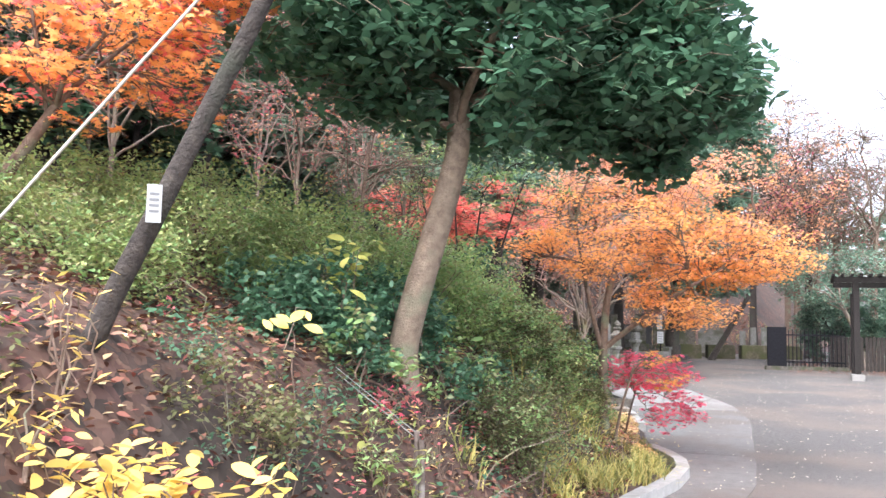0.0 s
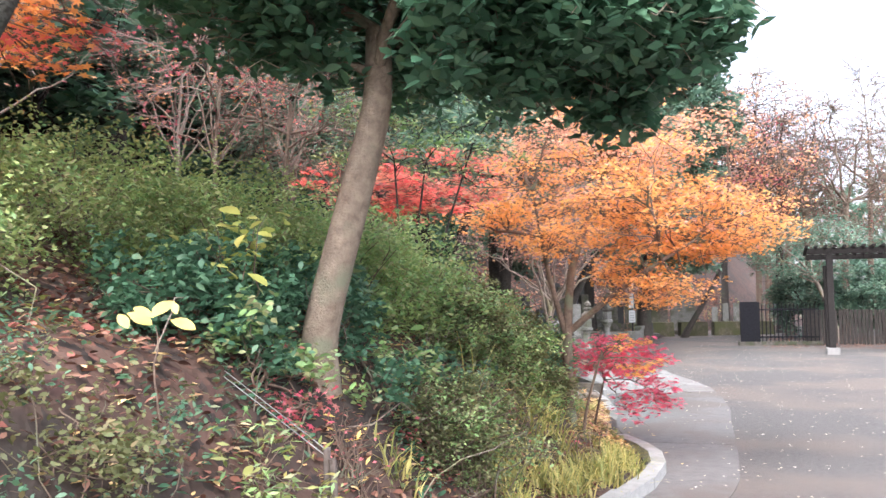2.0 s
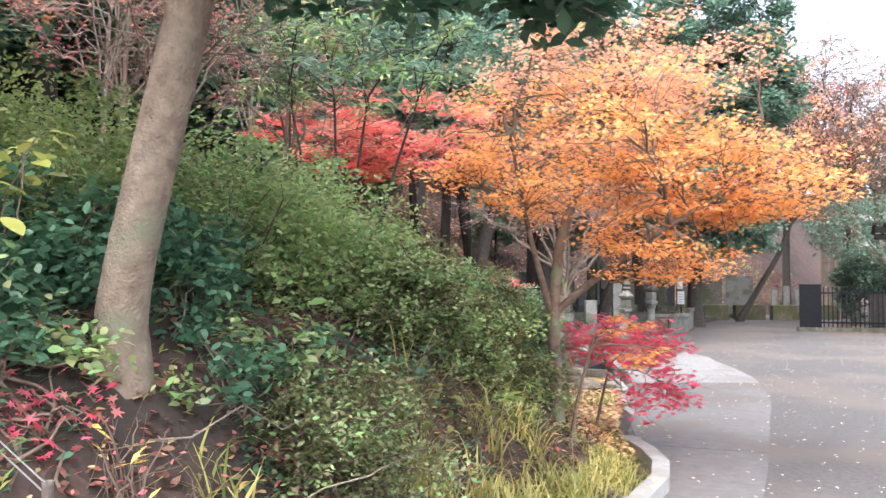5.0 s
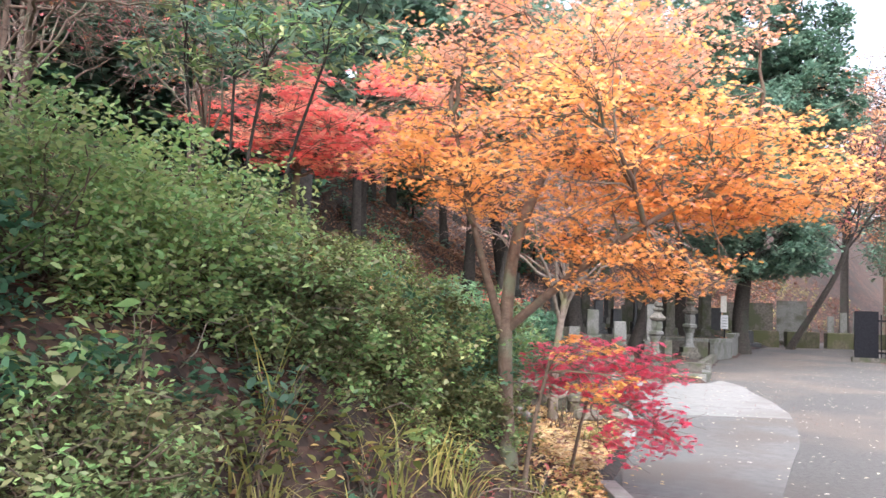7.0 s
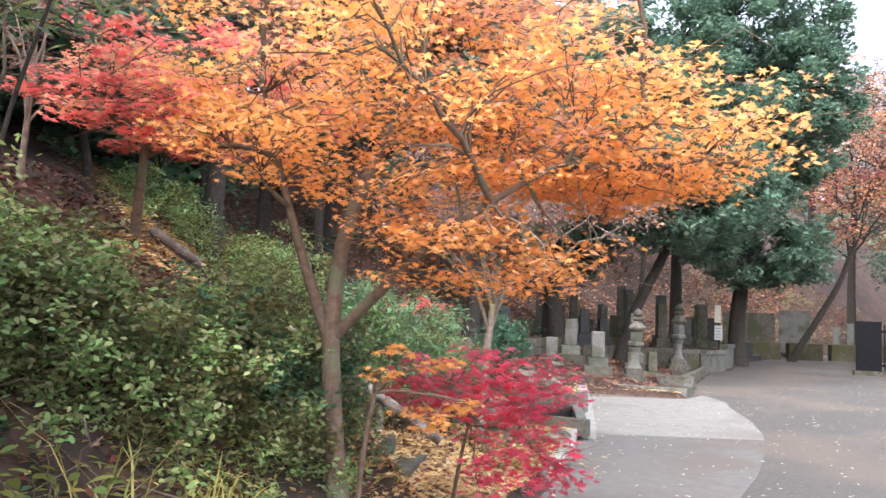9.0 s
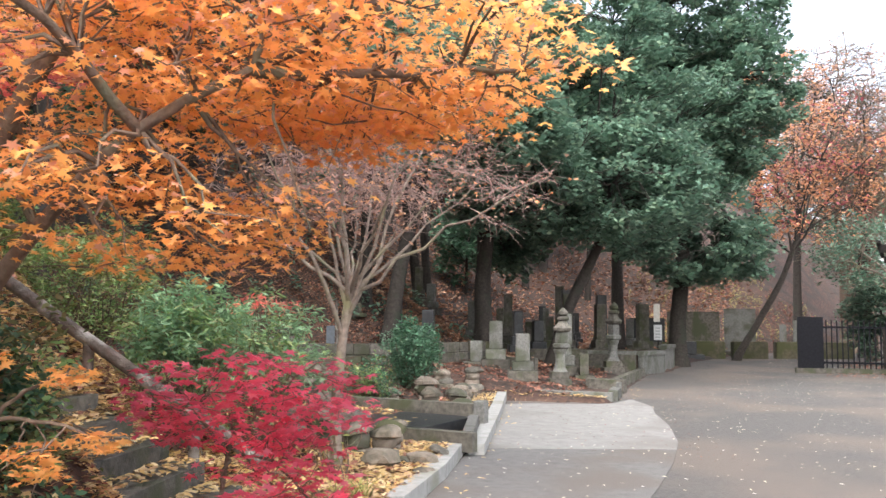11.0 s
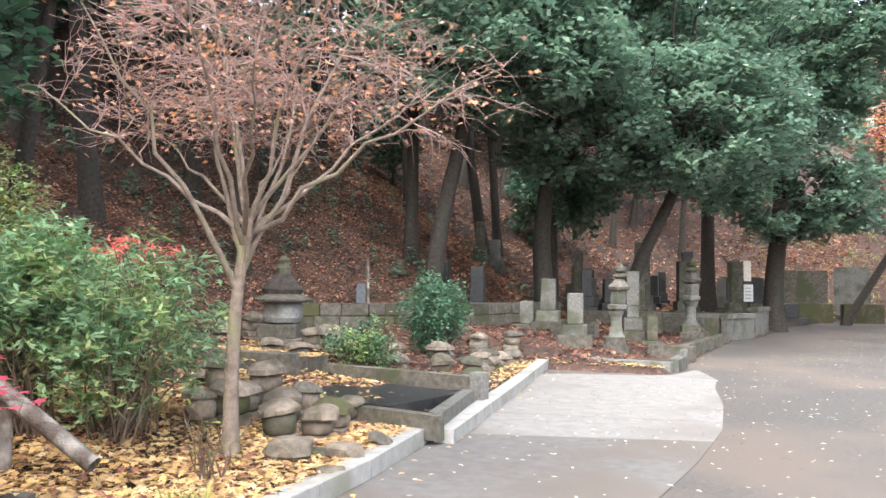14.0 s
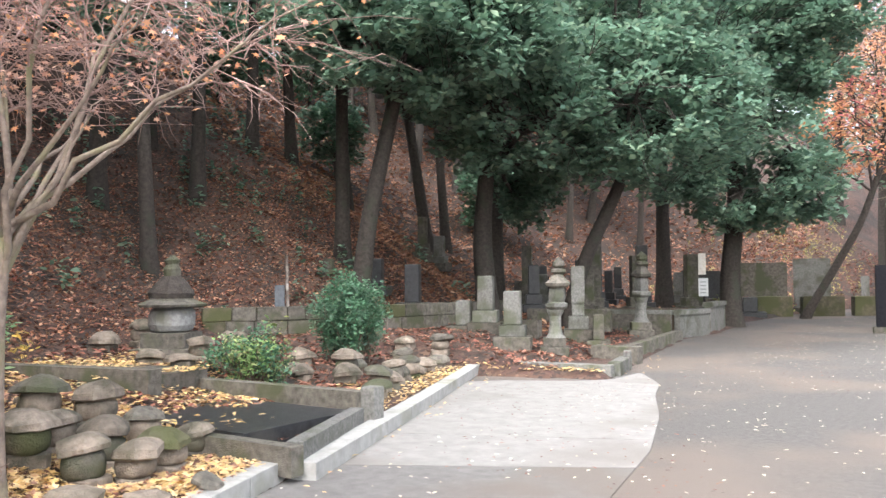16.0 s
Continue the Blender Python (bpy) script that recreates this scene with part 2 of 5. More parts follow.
L_grass = leafy("yellowing_grass", [(0.2, 0.24, 0.05), (0.42, 0.38, 0.09), (0.55, 0.45, 0.14), (0.12, 0.18, 0.04)], 0.6, 0.3)

# ---- helpers for building ----
rng = np.random.default_rng(11)


def thing(name, at, label, category, group="", kind=""):
    ob = new(name)
    ob.location = at
    ob.empty_display_size = 0.2
    return tagged(ob, label, category, group, kind)


def raw_mesh(name, verts, faces, mat, smooth=False):
    """A mesh out of arrays: verts (n, 3) and faces (m, k)."""
    verts, faces = np.asarray(verts, np.float32), np.asarray(faces, np.int32)
    me = bpy.data.meshes.new(name)
    me.vertices.add(len(verts))
    me.vertices.foreach_set("co", verts.ravel())
    me.loops.add(faces.size)
    me.loops.foreach_set("vertex_index", faces.ravel())
    me.polygons.add(len(faces))
    me.polygons.foreach_set("loop_start", np.arange(0, faces.size, faces.shape[1], dtype=np.int32))
    if smooth:
        me.polygons.foreach_set("use_smooth", np.ones(len(faces), bool))
    me.update(calc_edges=True)
    me.materials.append(mat)
    return me


def place(name, me, parent=None, label="", kind=""):
    """Links a mesh that is given in the world's metres, under its thing."""
    ob = new(name, me)
    if parent is not None:
        ob.parent = parent
        if parent.parent is None:
            ob.matrix_parent_inverse = Matrix.Translation(parent.location).inverted()
    return tagged(ob, label, "", "", kind)


def part(name, bm, mat, parent=None, label="", smooth=False, kind=""):
    me = bpy.data.meshes.new(name)
    bmesh.ops.recalc_face_normals(bm, faces=bm.faces)
    bm.to_mesh(me)
    bm.free()
    me.materials.append(mat)
    if smooth:
        me.polygons.foreach_set("use_smooth", np.ones(len(me.polygons), bool))
    return place(name, me, parent, label, kind)


def block(bm, cx, cy, z0, sx, sy, sz, turn=0.0, bevel=0.01, taper=1.0, rough=0.0):
    """A block that stands on z0, turned about the vertical, with worn edges."""
    made = bmesh.ops.create_cube(bm, size=1.0)["verts"]
    c, s = math.cos(turn), math.sin(turn)
    if bevel:
        edges = {e for v in made for e in v.link_edges}
        made = list({v for f in bmesh.ops.bevel(bm, geom=list(edges), offset=bevel / max(sx, sy, sz), segments=1, affect="EDGES")["faces"] for v in f.verts})
    for v in made:
        k = 1 + (taper - 1) * (v.co.z + 0.5)
        x, y, z = v.co.x * sx * k, v.co.y * sy * k, (v.co.z + 0.5) * sz
        if rough:
            w = noise.noise_vector(Vector((x + cx, y + cy, z + z0)) * 5) * rough
            x, y, z = x + w.x, y + w.y, z + w.z * 0.5
        v.co = (cx + c * x - s * y, cy + s * x + c * y, z0 + z)


def lathe(bm, cx, cy, z0, profile, sides=16, square=False, turn=0.0):
    """A turned body out of rows of (radius, height)."""
    rings = []
    sides = 4 if square else sides
    for r, h in profile:
        r = r * 1.414 if square else r
        rings.append([bm.verts.new((cx + r * math.cos(turn + (k + 0.5) * math.tau / sides), cy + r * math.sin(turn + (k + 0.5) * math.tau / sides), z0 + h)) for k in range(sides)])
    for a, b in zip(rings, rings[1:]):
        for k in range(sides):
            bm.faces.new((a[k], a[(k + 1) % sides], b[(k + 1) % sides], b[k]))
    bm.faces.new(rings[0][::-1])
    bm.faces.new(rings[-1])


def tubes(lines, sides=6):
    """Verts and faces of round tubes along polylines, each a pair (points, radii)."""
    vs, fs, base = [], [], 0
    ring = np.arange(sides) * (math.tau / sides)
    for pts, rad in lines:
        pts, rad = np.asarray(pts, float), np.asarray(rad, float)
        n = len(pts)
        t = np.gradient(pts, axis=0)
        t /= np.linalg.norm(t, axis=1, keepdims=True) + 1e-9
        ref = np.eye(3)[[int(np.argmin(np.abs(t).max(0)))]]
        u = np.cross(t, ref)
        u /= np.linalg.norm(u, axis=1, keepdims=True) + 1e-9
        w = np.cross(t, u)
        vs.append((pts[:, None] + rad[:, None, None] * (np.cos(ring)[None, :, None] * u[:, None] + np.sin(ring)[None, :, None] * w[:, None])).reshape(-1, 3))
        k = np.arange(sides)
        for i in range(n - 1):
            a, b = base + i * sides + k, base + i * sides + (k + 1) % sides
            fs.append(np.stack([a, b, b + sides, a + sides], 1))
        base += n * sides
    return np.concatenate(vs), np.concatenate(fs)


def bend(a, b, sag=0.0, n=7, wob=0.03, gen=rng):
    """A bowed, slightly crooked line from a to b."""
    a, b = np.asarray(a, float), np.asarray(b, float)
    s = np.linspace(0, 1, n)[:, None]
    p = a + (b - a) * s
    p[:, 2] += sag * np.sin(np.pi * s[:, 0])
    size = np.linalg.norm(b - a)
    p[1:-1] += gen.normal(0, wob, (n - 2, 3)) * size
    return p


LEAF_PLAIN = np.array([(0, -0.5, 0), (0.24, -0.05, 0.05), (0, 0.5, 0), (-0.24, -0.05, 0.05)])
LEAF_OVAL = np.array([(0, -0.5, 0), (0.2, -0.28, 0.04), (0.24, 0.05, 0.05), (0, 0.5, -0.06), (-0.24, 0.05, 0.05), (-0.2, -0.28, 0.04)])
LEAF_SLIM = np.array([(0, -0.5, 0), (0.13, 0.0, 0.03), (0, 0.5, -0.05), (-0.13, 0.0, 0.03)])
LEAF_BIG = np.array([(0, -0.5, -0.05), (0.1, -0.42, 0.0), (0.2, -0.25, 0.04), (0.24, -0.02, 0.05), (0.19, 0.2, 0.03), (0.09, 0.38, -0.02), (0, 0.52, -0.08),
                     (-0.09, 0.38, -0.02), (-0.19, 0.2, 0.03), (-0.24, -0.02, 0.05), (-0.2, -0.25, 0.04), (-0.1, -0.42, 0.0)])
LEAF_MAPLE = np.array([(0.0, -0.35, 0), (0.14, -0.16, 0.0), (0.5, -0.22, -0.03), (0.2, 0.04, 0.02), (0.42, 0.34, -0.04), (0.1, 0.2, 0.02), (0, 0.6, -0.05),
                       (-0.1, 0.2, 0.02), (-0.42, 0.34, -0.04), (-0.2, 0.04, 0.02), (-0.5, -0.22, -0.03), (-0.14, -0.16, 0.0)])


def leaf_mesh(name, at, size, mat, shape=LEAF_PLAIN, flat=0.6, droop=0.0, gen=rng, out=None):
    """Many leaves in one mesh: at (n, 3); flat 1 lays them level, 0 turns them any way; out leans them along given ways."""
    at = np.asarray(at, float)
    n = len(at)
    nz = gen.normal(0, 1, (n, 3))
    nz /= np.linalg.norm(nz, axis=1, keepdims=True)
    nz[:, 2] = np.abs(nz[:, 2])
    nz = nz * (1 - flat) + np.array([0, 0, 1.0]) * flat
    if out is not None:
        nz += out
    nz /= np.linalg.norm(nz, axis=1, keepdims=True)
    az = gen.uniform(0, math.tau, n)
    d = np.stack([np.cos(az), np.sin(az), np.full(n, -droop)], 1)
    d -= nz * (d * nz).sum(1, keepdims=True)
    d /= np.linalg.norm(d, axis=1, keepdims=True) + 1e-9
    e = np.cross(d, nz)
    sz = size * gen.uniform(0.65, 1.3, n)
    v = at[:, None] + sz[:, None, None] * (shape[None, :, 0:1] * e[:, None] + shape[None, :, 1:2] * d[:, None] + shape[None, :, 2:3] * nz[:, None])
    k = len(shape)
    return raw_mesh(name, v.reshape(-1, 3), np.arange(n * k).reshape(n, k), mat)


# ---- the lie of the land ----
EDGE_Y = np.array([-30, 0, 6, 9, 10.9, 12.3, 13.2, 15.5, 18.3, 25.0, 25.4, 29, 33.7, 36, 41, 47, 60])
EDGE_X = np.array([-2.0, -1.9, -1.9, -1.7, -1.68, -2.08, -2.5, -3.0, -4.0, -6.7, -4.5, -5.3, -6.15, -6.0, -6.6, -6.2, -3])
FOOT_Y = np.array([-30, 10, 13, 14.2, 16, 18, 22, 24.5, 27, 31, 36, 42, 48, 60])
FOOT_X = np.array([-2, -3, -3.9, -4.6, -7.0, -9.3, -11.2, -11.6, -10.3, -10.3, -12.5, -14, -13, -10])


def step01(a, b, v):
    s = np.clip((np.asarray(v, float) - a) / (b - a), 0, 1)
    return s * s * (3 - 2 * s)


def road_z(y):
    """Height of the paved surface: a gentle fall, then a slight rise far off."""
    y = np.asarray(y, float)
    return 0.23 * (1 - step01(1.0, 12.5, y)) + 0.013 * np.clip(y - 27, 0, 200)


def land_z(x, y):
    x, y = np.asarray(x, float), np.asarray(y, float)
    d = np.interp(y, EDGE_Y, EDGE_X) - x
    verge = 0.33 * step01(6.5, 9, y) * (1 - step01(11, 12.3, y))
    bank = 1.25 * step01(0.05, 1.5, d - verge) + 0.42 * np.clip(d - verge - 1.0, 0, 30) ** 0.97 + 0.27 * verge * step01(0.05, 0.2, d)
    f = np.interp(y, FOOT_Y, FOOT_X) - x
    yard = 0.1 * step01(0.0, 0.15, d) + 0.42 * step01(0.5, 4.5, d) + 0.6 * np.clip(f, 0, 22) ** 1.02
    z = road_z(y) + bank + (yard - bank) * step01(11.5, 13.2, y)
    z = z + 0.3 * np.clip(y - 50, 0, 25) * (1 - step01(-9, -1, x)) + 0.06 * np.clip(y - 60, 0, 200)
    lumps = 0.07 * (np.sin(x * 2.1 + 1.3 * np.sin(y * 1.7)) * np.cos(y * 1.9 + x)) + 0.03 * np.sin(5.1 * x + 2 * y) * np.sin(4.3 * y - x)
    z = z + lumps * step01(0.2, 1.2, d)
    return np.where(d < 0.02, road_z(y) - 0.04, z)


def sheet(name, xs, ys, height, mat):
    gx, gy = np.meshgrid(xs, ys)
    v = np.stack([gx, gy, height(gx, gy)], -1).reshape(-1, 3)
    i = np.arange(len(xs) * len(ys)).reshape(len(ys), len(xs))
    return raw_mesh(name, v, np.stack([i[:-1, :-1], i[:-1, 1:], i[1:, 1:], i[1:, :-1]], -1).reshape(-1, 4), mat, True)


xs = np.concatenate([[-900, -300, -120, -70], np.arange(-50, -16, 1.0), np.arange(-16, -5.5, 0.22), np.arange(-5.5, -1.4, 0.11), np.arange(-1.4, 1, 0.4), np.arange(1, 12, 1.0), [15, 25, 50, 120, 300, 900]])
ys = np.concatenate([[-900, -300, -100, -40], np.arange(-20, 0, 1.0), np.arange(0, 40, 0.25), np.arange(40, 90, 1.0), [100, 140, 220, 400, 900]])
ground = place("ground", sheet("ground", xs, ys, land_z, M_litter))
tagged(ground, "dark leaf-strewn soil rising to a wooded hillside", "ground", kind="structure")

ry = np.concatenate([np.arange(-30, 0, 2.0), np.arange(0, 50, 0.4), [52, 55, 60]])
left = np.interp(ry, EDGE_Y, EDGE_X)
right = np.interp(ry, [-30, 20, 38, 48, 60], [7, 7, 8, 14, 20])
rows = np.stack([left + (right - left) * s for s in np.linspace(0, 1, 12)], 1)
v = np.stack([rows, np.repeat(ry[:, None], 12, 1), np.repeat(road_z(ry)[:, None], 12, 1)], -1).reshape(-1, 3)
i = np.arange(len(ry) * 12).reshape(len(ry), 12)
road = place("road", raw_mesh("road", v, np.stack([i[:-1, :-1], i[:-1, 1:], i[1:, 1:], i[1:, :-1]], -1).reshape(-1, 4), M_asphalt, True))
tagged(road, "worn grey asphalt lane strewn with a few leaves", "road", kind="structure")

# pale concrete apron along the kerb
ay = np.array([9.0, 10, 10.8, 12.4, 14, 15.5, 17, 18.8, 20.6, 22.5, 24.2, 25.2, 25.9, 26.5])
ar = np.array([-1.0, -0.8, -0.78, -0.9, -1.05, -1.2, -1.32, -1.6, -1.98, -2.6, -3.3, -3.6, -4.0, -4.4])
al = np.interp(ay, EDGE_Y, EDGE_X) + 0.02
al = np.where(ay > 25, -4.46, al)

def slab_between(name, ly, lx, ry_, rx, z, thick, mat, label, category):
    """A flat slab between two edges, each a row of (x, y)."""
    bm = bmesh.new()
    top = [[bm.verts.new((x, y, float(road_z(y)) + z)) for x, y in zip(ex, ey)] for ex, ey in ((lx, ly), (rx, ry_))]
    low = [[bm.verts.new((w.co.x, w.co.y, w.co.z - thick)) for w in e] for e in top]
    for k in range(len(ly) - 1):
        bm.faces.new((top[0][k], top[1][k], top[1][k + 1], top[0][k + 1]))
        bm.faces.new((top[1][k], low[1][k], low[1][k + 1], top[1][k + 1]))
        bm.faces.new((top[0][k + 1], low[0][k + 1], low[0][k], top[0][k]))
    bm.faces.new((top[0][0], low[0][0], low[1][0], top[1][0]))
    bm.faces.new((top[0][-1], top[1][-1], low[1][-1], low[0][-1]))
    ob = part(name, bm, mat)
    return tagged(ob, label, category, kind="structure")


def joint_y(edge, y0, slope):
    """Where a joint that leaves the kerb at y0 and runs on at that slope meets an edge of the apron."""
    y = y0
    for _ in range(20):
        y = y0 + slope * (float(np.interp(y, ay, edge)) - float(np.interp(y0, ay, al)))
    return y


JOINTS = [(9.0, 0.0), (12.9, 0.15), (18.55, 0.6), (19.95, 0.46), (26.5, 0.0)]
for k, ((ya, sa), (yb, sb)) in enumerate(zip(JOINTS, JOINTS[1:])):
    ly = np.linspace(ya + 0.008, yb - 0.008, 14)
    ry_ = np.linspace(joint_y(ar, ya, sa) + 0.008, joint_y(ar, yb, sb) - 0.008, 14)
    slab_between("pavement", ly, np.interp(ly, ay, al), ry_, np.interp(ry_, ay, ar), 0.012, 0.05, M_concrete if k > 1 else M_concrete_old,
                 "pale new concrete apron beside the kerb" if k > 1 else "older brownish concrete apron beside the kerb", "pavement")


def kerb(line, width, high, name="kerb"):
    """Kerb stones along a line of (x, y), each a stone of its own, with a bevelled edge."""
    root = thing(name, (line[0][0], line[0][1], float(road_z(line[0][1]))), "pale weathered concrete kerb edging the bank", "kerb", kind="structure")
    for (x0, y0), (x1, y1) in zip(line, line[1:]):
        n = max(1, round(math.hypot(x1 - x0, y1 - y0) / 0.9))
        for k in range(n):
            s = (k + 0.5) / n
            bm = bmesh.new()
            long = math.hypot(x1 - x0, y1 - y0) / n
            cx, cy = x0 + (x1 - x0) * s, y0 + (y1 - y0) * s
            block(bm, cx, cy, float(road_z(cy)) - 0.12, long - 0.006, width, high + 0.12, math.atan2(y1 - y0, x1 - x0), 0.018)
            part("kerb_stone", bm, M_kerb, root)
    return root


kerb([(-1.9, -2), (-1.95, 3), (-1.9, 7), (-1.66, 9.2), (-1.58, 10.0), (-1.6, 10.9), (-1.75, 11.6), (-2.0, 12.15), (-2.38, 12.75)], 0.16, 0.13)
kerb([(-2.95, 15.0), (-3.45, 16.6), (-4.15, 18.35)], 0.18, 0.16)
kerb([(-3.78, 18.1), (-5.3, 21.7), (-7.05, 25.7)], 0.2, 0.15)


# ---- plants ----
def crown_points(blobs, n, gen, shell=0.0):
    """Points in a set of ellipsoids (centre, radii, share)."""
    share = np.array([b[2] for b in blobs], float)
    pick = gen.choice(len(blobs), n, p=share / share.sum())
    u = gen.normal(0, 1, (n, 3))
    u /= np.linalg.norm(u, axis=1, keepdims=True)
    r = (shell ** 3 + (1 - shell ** 3) * gen.uniform(0, 1, n)) ** (1 / 3)
    c, rad = np.array([b[0] for b in blobs], float), np.array([b[1] for b in blobs], float)
    return c[pick] + u * r[:, None] * rad[pick], u


def tree(name, label, trunk, r0, r1, blobs, sprays, per_spray, spray, leaf, mat, bark, shape=LEAF_PLAIN, mains=6, seed=1, flat=0.6, droop=0.2, shell=0.35,
         twigs=3, extra=(), group="", twig_r=0.006, lift=0.15, category="tree", limb_r=0.5, from_top=0.2, twig_mat=None, by_height=False, leaders=(), radial=0.35, loose=0.8, flare=None):
    """A tree: a tapered trunk along the given points, limbs out to sprays that fill the crown, twigs, and leaves in every spray.
    extra: further (material, share) of the leaves."""
    gen = np.random.default_rng(seed)
    trunk = np.asarray(trunk, float)
    root = thing(name, tuple(trunk[0]), label, category, group)
    s = np.linspace(0, 1, len(trunk))
    fine = np.linspace(0, 1, 4 * len(trunk))
    line = np.stack([np.interp(fine, s, trunk[:, k]) for k in range(3)], 1)
    for _ in range(2):
        line[1:-1] = (line[:-2] + 2 * line[1:-1] + line[2:]) / 4
    rad = r0 + (r1 - r0) * fine ** 0.8
    rad[0], rad[1] = rad[0] * 1.35, rad[1] * 1.12
    line[0, 2] -= 0.15
    stem = place("trunk", raw_mesh("trunk", *tubes([(line, rad)], 12), bark, True), root)
    heads, _ = crown_points(blobs, sprays, gen, shell)
    if flare:
        away = np.maximum(0, np.hypot(heads[:, 0] - trunk[0, 0], heads[:, 1] - trunk[0, 1]) - 0.5) * (heads[:, 0] < trunk[0, 0])
        heads[:, 2] = np.maximum(heads[:, 2], flare[0] + flare[1] * away)
    fork = line[-1]
    far = [int(np.argmax(np.linalg.norm(heads - fork, axis=1)))]
    while len(far) < min(mains, sprays):
        gap = np.min([np.linalg.norm(heads - heads[k], axis=1) for k in far], axis=0)
        far.append(int(np.argmax(gap)))
    nodes, fine_lines = [], []
    rise = [line[-1 - j] for j in range(max(1, int(len(line) * from_top)))]
    for pts in leaders:
        fine2 = np.linspace(0, 1, 12)
        p = np.stack([np.interp(fine2, np.linspace(0, 1, len(pts)), np.array(pts)[:, j]) for j in range(3)], 1)
        for _ in range(2):
            p[1:-1] = (p[:-2] + 2 * p[1:-1] + p[2:]) / 4
        q = np.linspace(r1 * 1.15, r1 * 0.35, 12)
        place("limb", raw_mesh("limb", *tubes([(p, q)], 8), bark, True), stem)
        nodes += [(p[j], q[j]) for j in range(3, 12)]
        rise += [p[j] for j in range(5, 12)]
    for k in far:
        at = rise[int(gen.integers(0, len(rise)))]
        if leaders:
            at = min(rise, key=lambda p: np.linalg.norm(p - heads[k]) + 2 * max(0, p[2] - heads[k][2] + 0.1))
        p = bend(at, heads[k], lift * np.linalg.norm(heads[k] - at) * gen.uniform(0.3, 1), 9, 0.014, gen)
        q = np.linspace(r1 * limb_r * gen.uniform(0.8, 1.1), twig_r * 1.5, 9)
        place("limb", raw_mesh("limb", *tubes([(p, q)], 7), bark, True), stem)
        nodes += [(p[j], q[j]) for j in range(2, 9)]
    npos = np.array([a for a, _ in nodes])
    nrad = np.array([b for _, b in nodes])
    for h in heads:
        dist = np.linalg.norm(npos - h, axis=1) + 0.25 * np.linalg.norm(npos - fork, axis=1)
        j = int(np.argmin(dist))
        p = bend(npos[j], h, 0.1 * np.linalg.norm(h - npos[j]), 5, 0.05, gen)
        fine_lines.append((p, np.linspace(min(nrad[j] * 0.6, 0.025), twig_r, 5)))
        for _ in range(twigs):
            way = gen.normal(0, 1, 3) * np.array([1, 1, 0.6]) * np.array(spray) * loose + (h - p[2]) * radial
            fine_lines.append((bend(p[int(gen.integers(2, 5))], h + way, 0.02, 4, 0.06, gen), np.linspace(twig_r * 1.2, twig_r * 0.5, 4)))
    place("twig_work", raw_mesh("twig_work", *tubes(fine_lines, 3), twig_mat or bark, True), root, kind="stuff")
    if per_spray:
        n = sprays * per_spray
        u = gen.normal(0, 1, (n, 3))
        u /= np.linalg.norm(u, axis=1, keepdims=True)
        at = np.repeat(heads, per_spray, 0) + u * (gen.uniform(0, 1, (n, 1)) ** 0.45) * np.array(spray)
        kinds = [(mat, 1 - sum(e[1] for e in extra))] + list(extra)
        which = np.repeat(gen.choice(len(kinds), sprays, p=[k[1] for k in kinds]), per_spray)
        if by_height:
            rank = np.argsort(np.argsort(heads[:, 2] + gen.normal(0, 0.25, sprays))) / sprays
            which = np.repeat((rank > kinds[0][1]).astype(int), per_spray)
        swap = gen.uniform(0, 1, n) < 0.25
        which[swap] = gen.choice(len(kinds), int(swap.sum()), p=[k[1] for k in kinds])
        for k, (m, _) in enumerate(kinds):
            if (which == k).any():
                place("crown", leaf_mesh("crown", at[which == k], leaf, m, shape, flat, droop, gen), root, kind="stuff")
    return root


def shrub(name, label, blobs, n, leaf, mats, seed=1, shape=LEAF_PLAIN, shell=0.55, stems=14, group="", category="shrub", flat=0.35, bark=None, lump=0.18, stem_r=0.012):
    """A rounded shrub: stems from the ground, and small leaves in clumps through its outer half."""
    gen = np.random.default_rng(seed)
    c = np.array([b[0] for b in blobs], float)
    x0, y0 = c[:, 0].mean(), c[:, 1].mean()
    root = thing(name, (x0, y0, float(land_z(x0, y0))), label, category, group)
    clumps, out = crown_points(blobs, max(40, n // 26), gen, shell)
    clumps += out * gen.normal(0, lump, (len(clumps), 1)) * 0.6
    clumps = clumps[clumps[:, 2] > land_z(clumps[:, 0], clumps[:, 1]) - 0.02]
    lines = []
    for h in clumps[:: max(1, len(clumps) // (stems * 6))]:
        b = c[np.argmin(np.linalg.norm(c - h, axis=1))]
        foot = np.array([b[0] + gen.normal(0, 0.12), b[1] + gen.normal(0, 0.12), 0])
        foot[2] = float(land_z(foot[0], foot[1])) - 0.05
        lines.append((bend(foot, h, 0.0, 5, 0.05, gen), np.linspace(stem_r, stem_r * 0.25, 5)))
    place("stem_work", raw_mesh("stem_work", *tubes(lines, 4), bark or M_bark_maple, True), root, kind="stuff")
    per = max(1, n // len(clumps))
    u = gen.normal(0, 1, (len(clumps) * per, 3))
    u /= np.linalg.norm(u, axis=1, keepdims=True)
    at = np.repeat(clumps, per, 0) + u * gen.uniform(0.2, 1, (len(u), 1)) * lump * np.array([1, 1, 0.75])
    which = np.repeat(gen.choice(len(mats), len(clumps)), per)
    for k, m in enumerate(mats):
        if (which == k).any():
            place("foliage", leaf_mesh("foliage", at[which == k], leaf, m, shape, flat, 0.1, gen), root, kind="stuff")
    return root


def on(x, y, dz=0.0):
    return (x, y, float(land_z(x, y)) + dz)

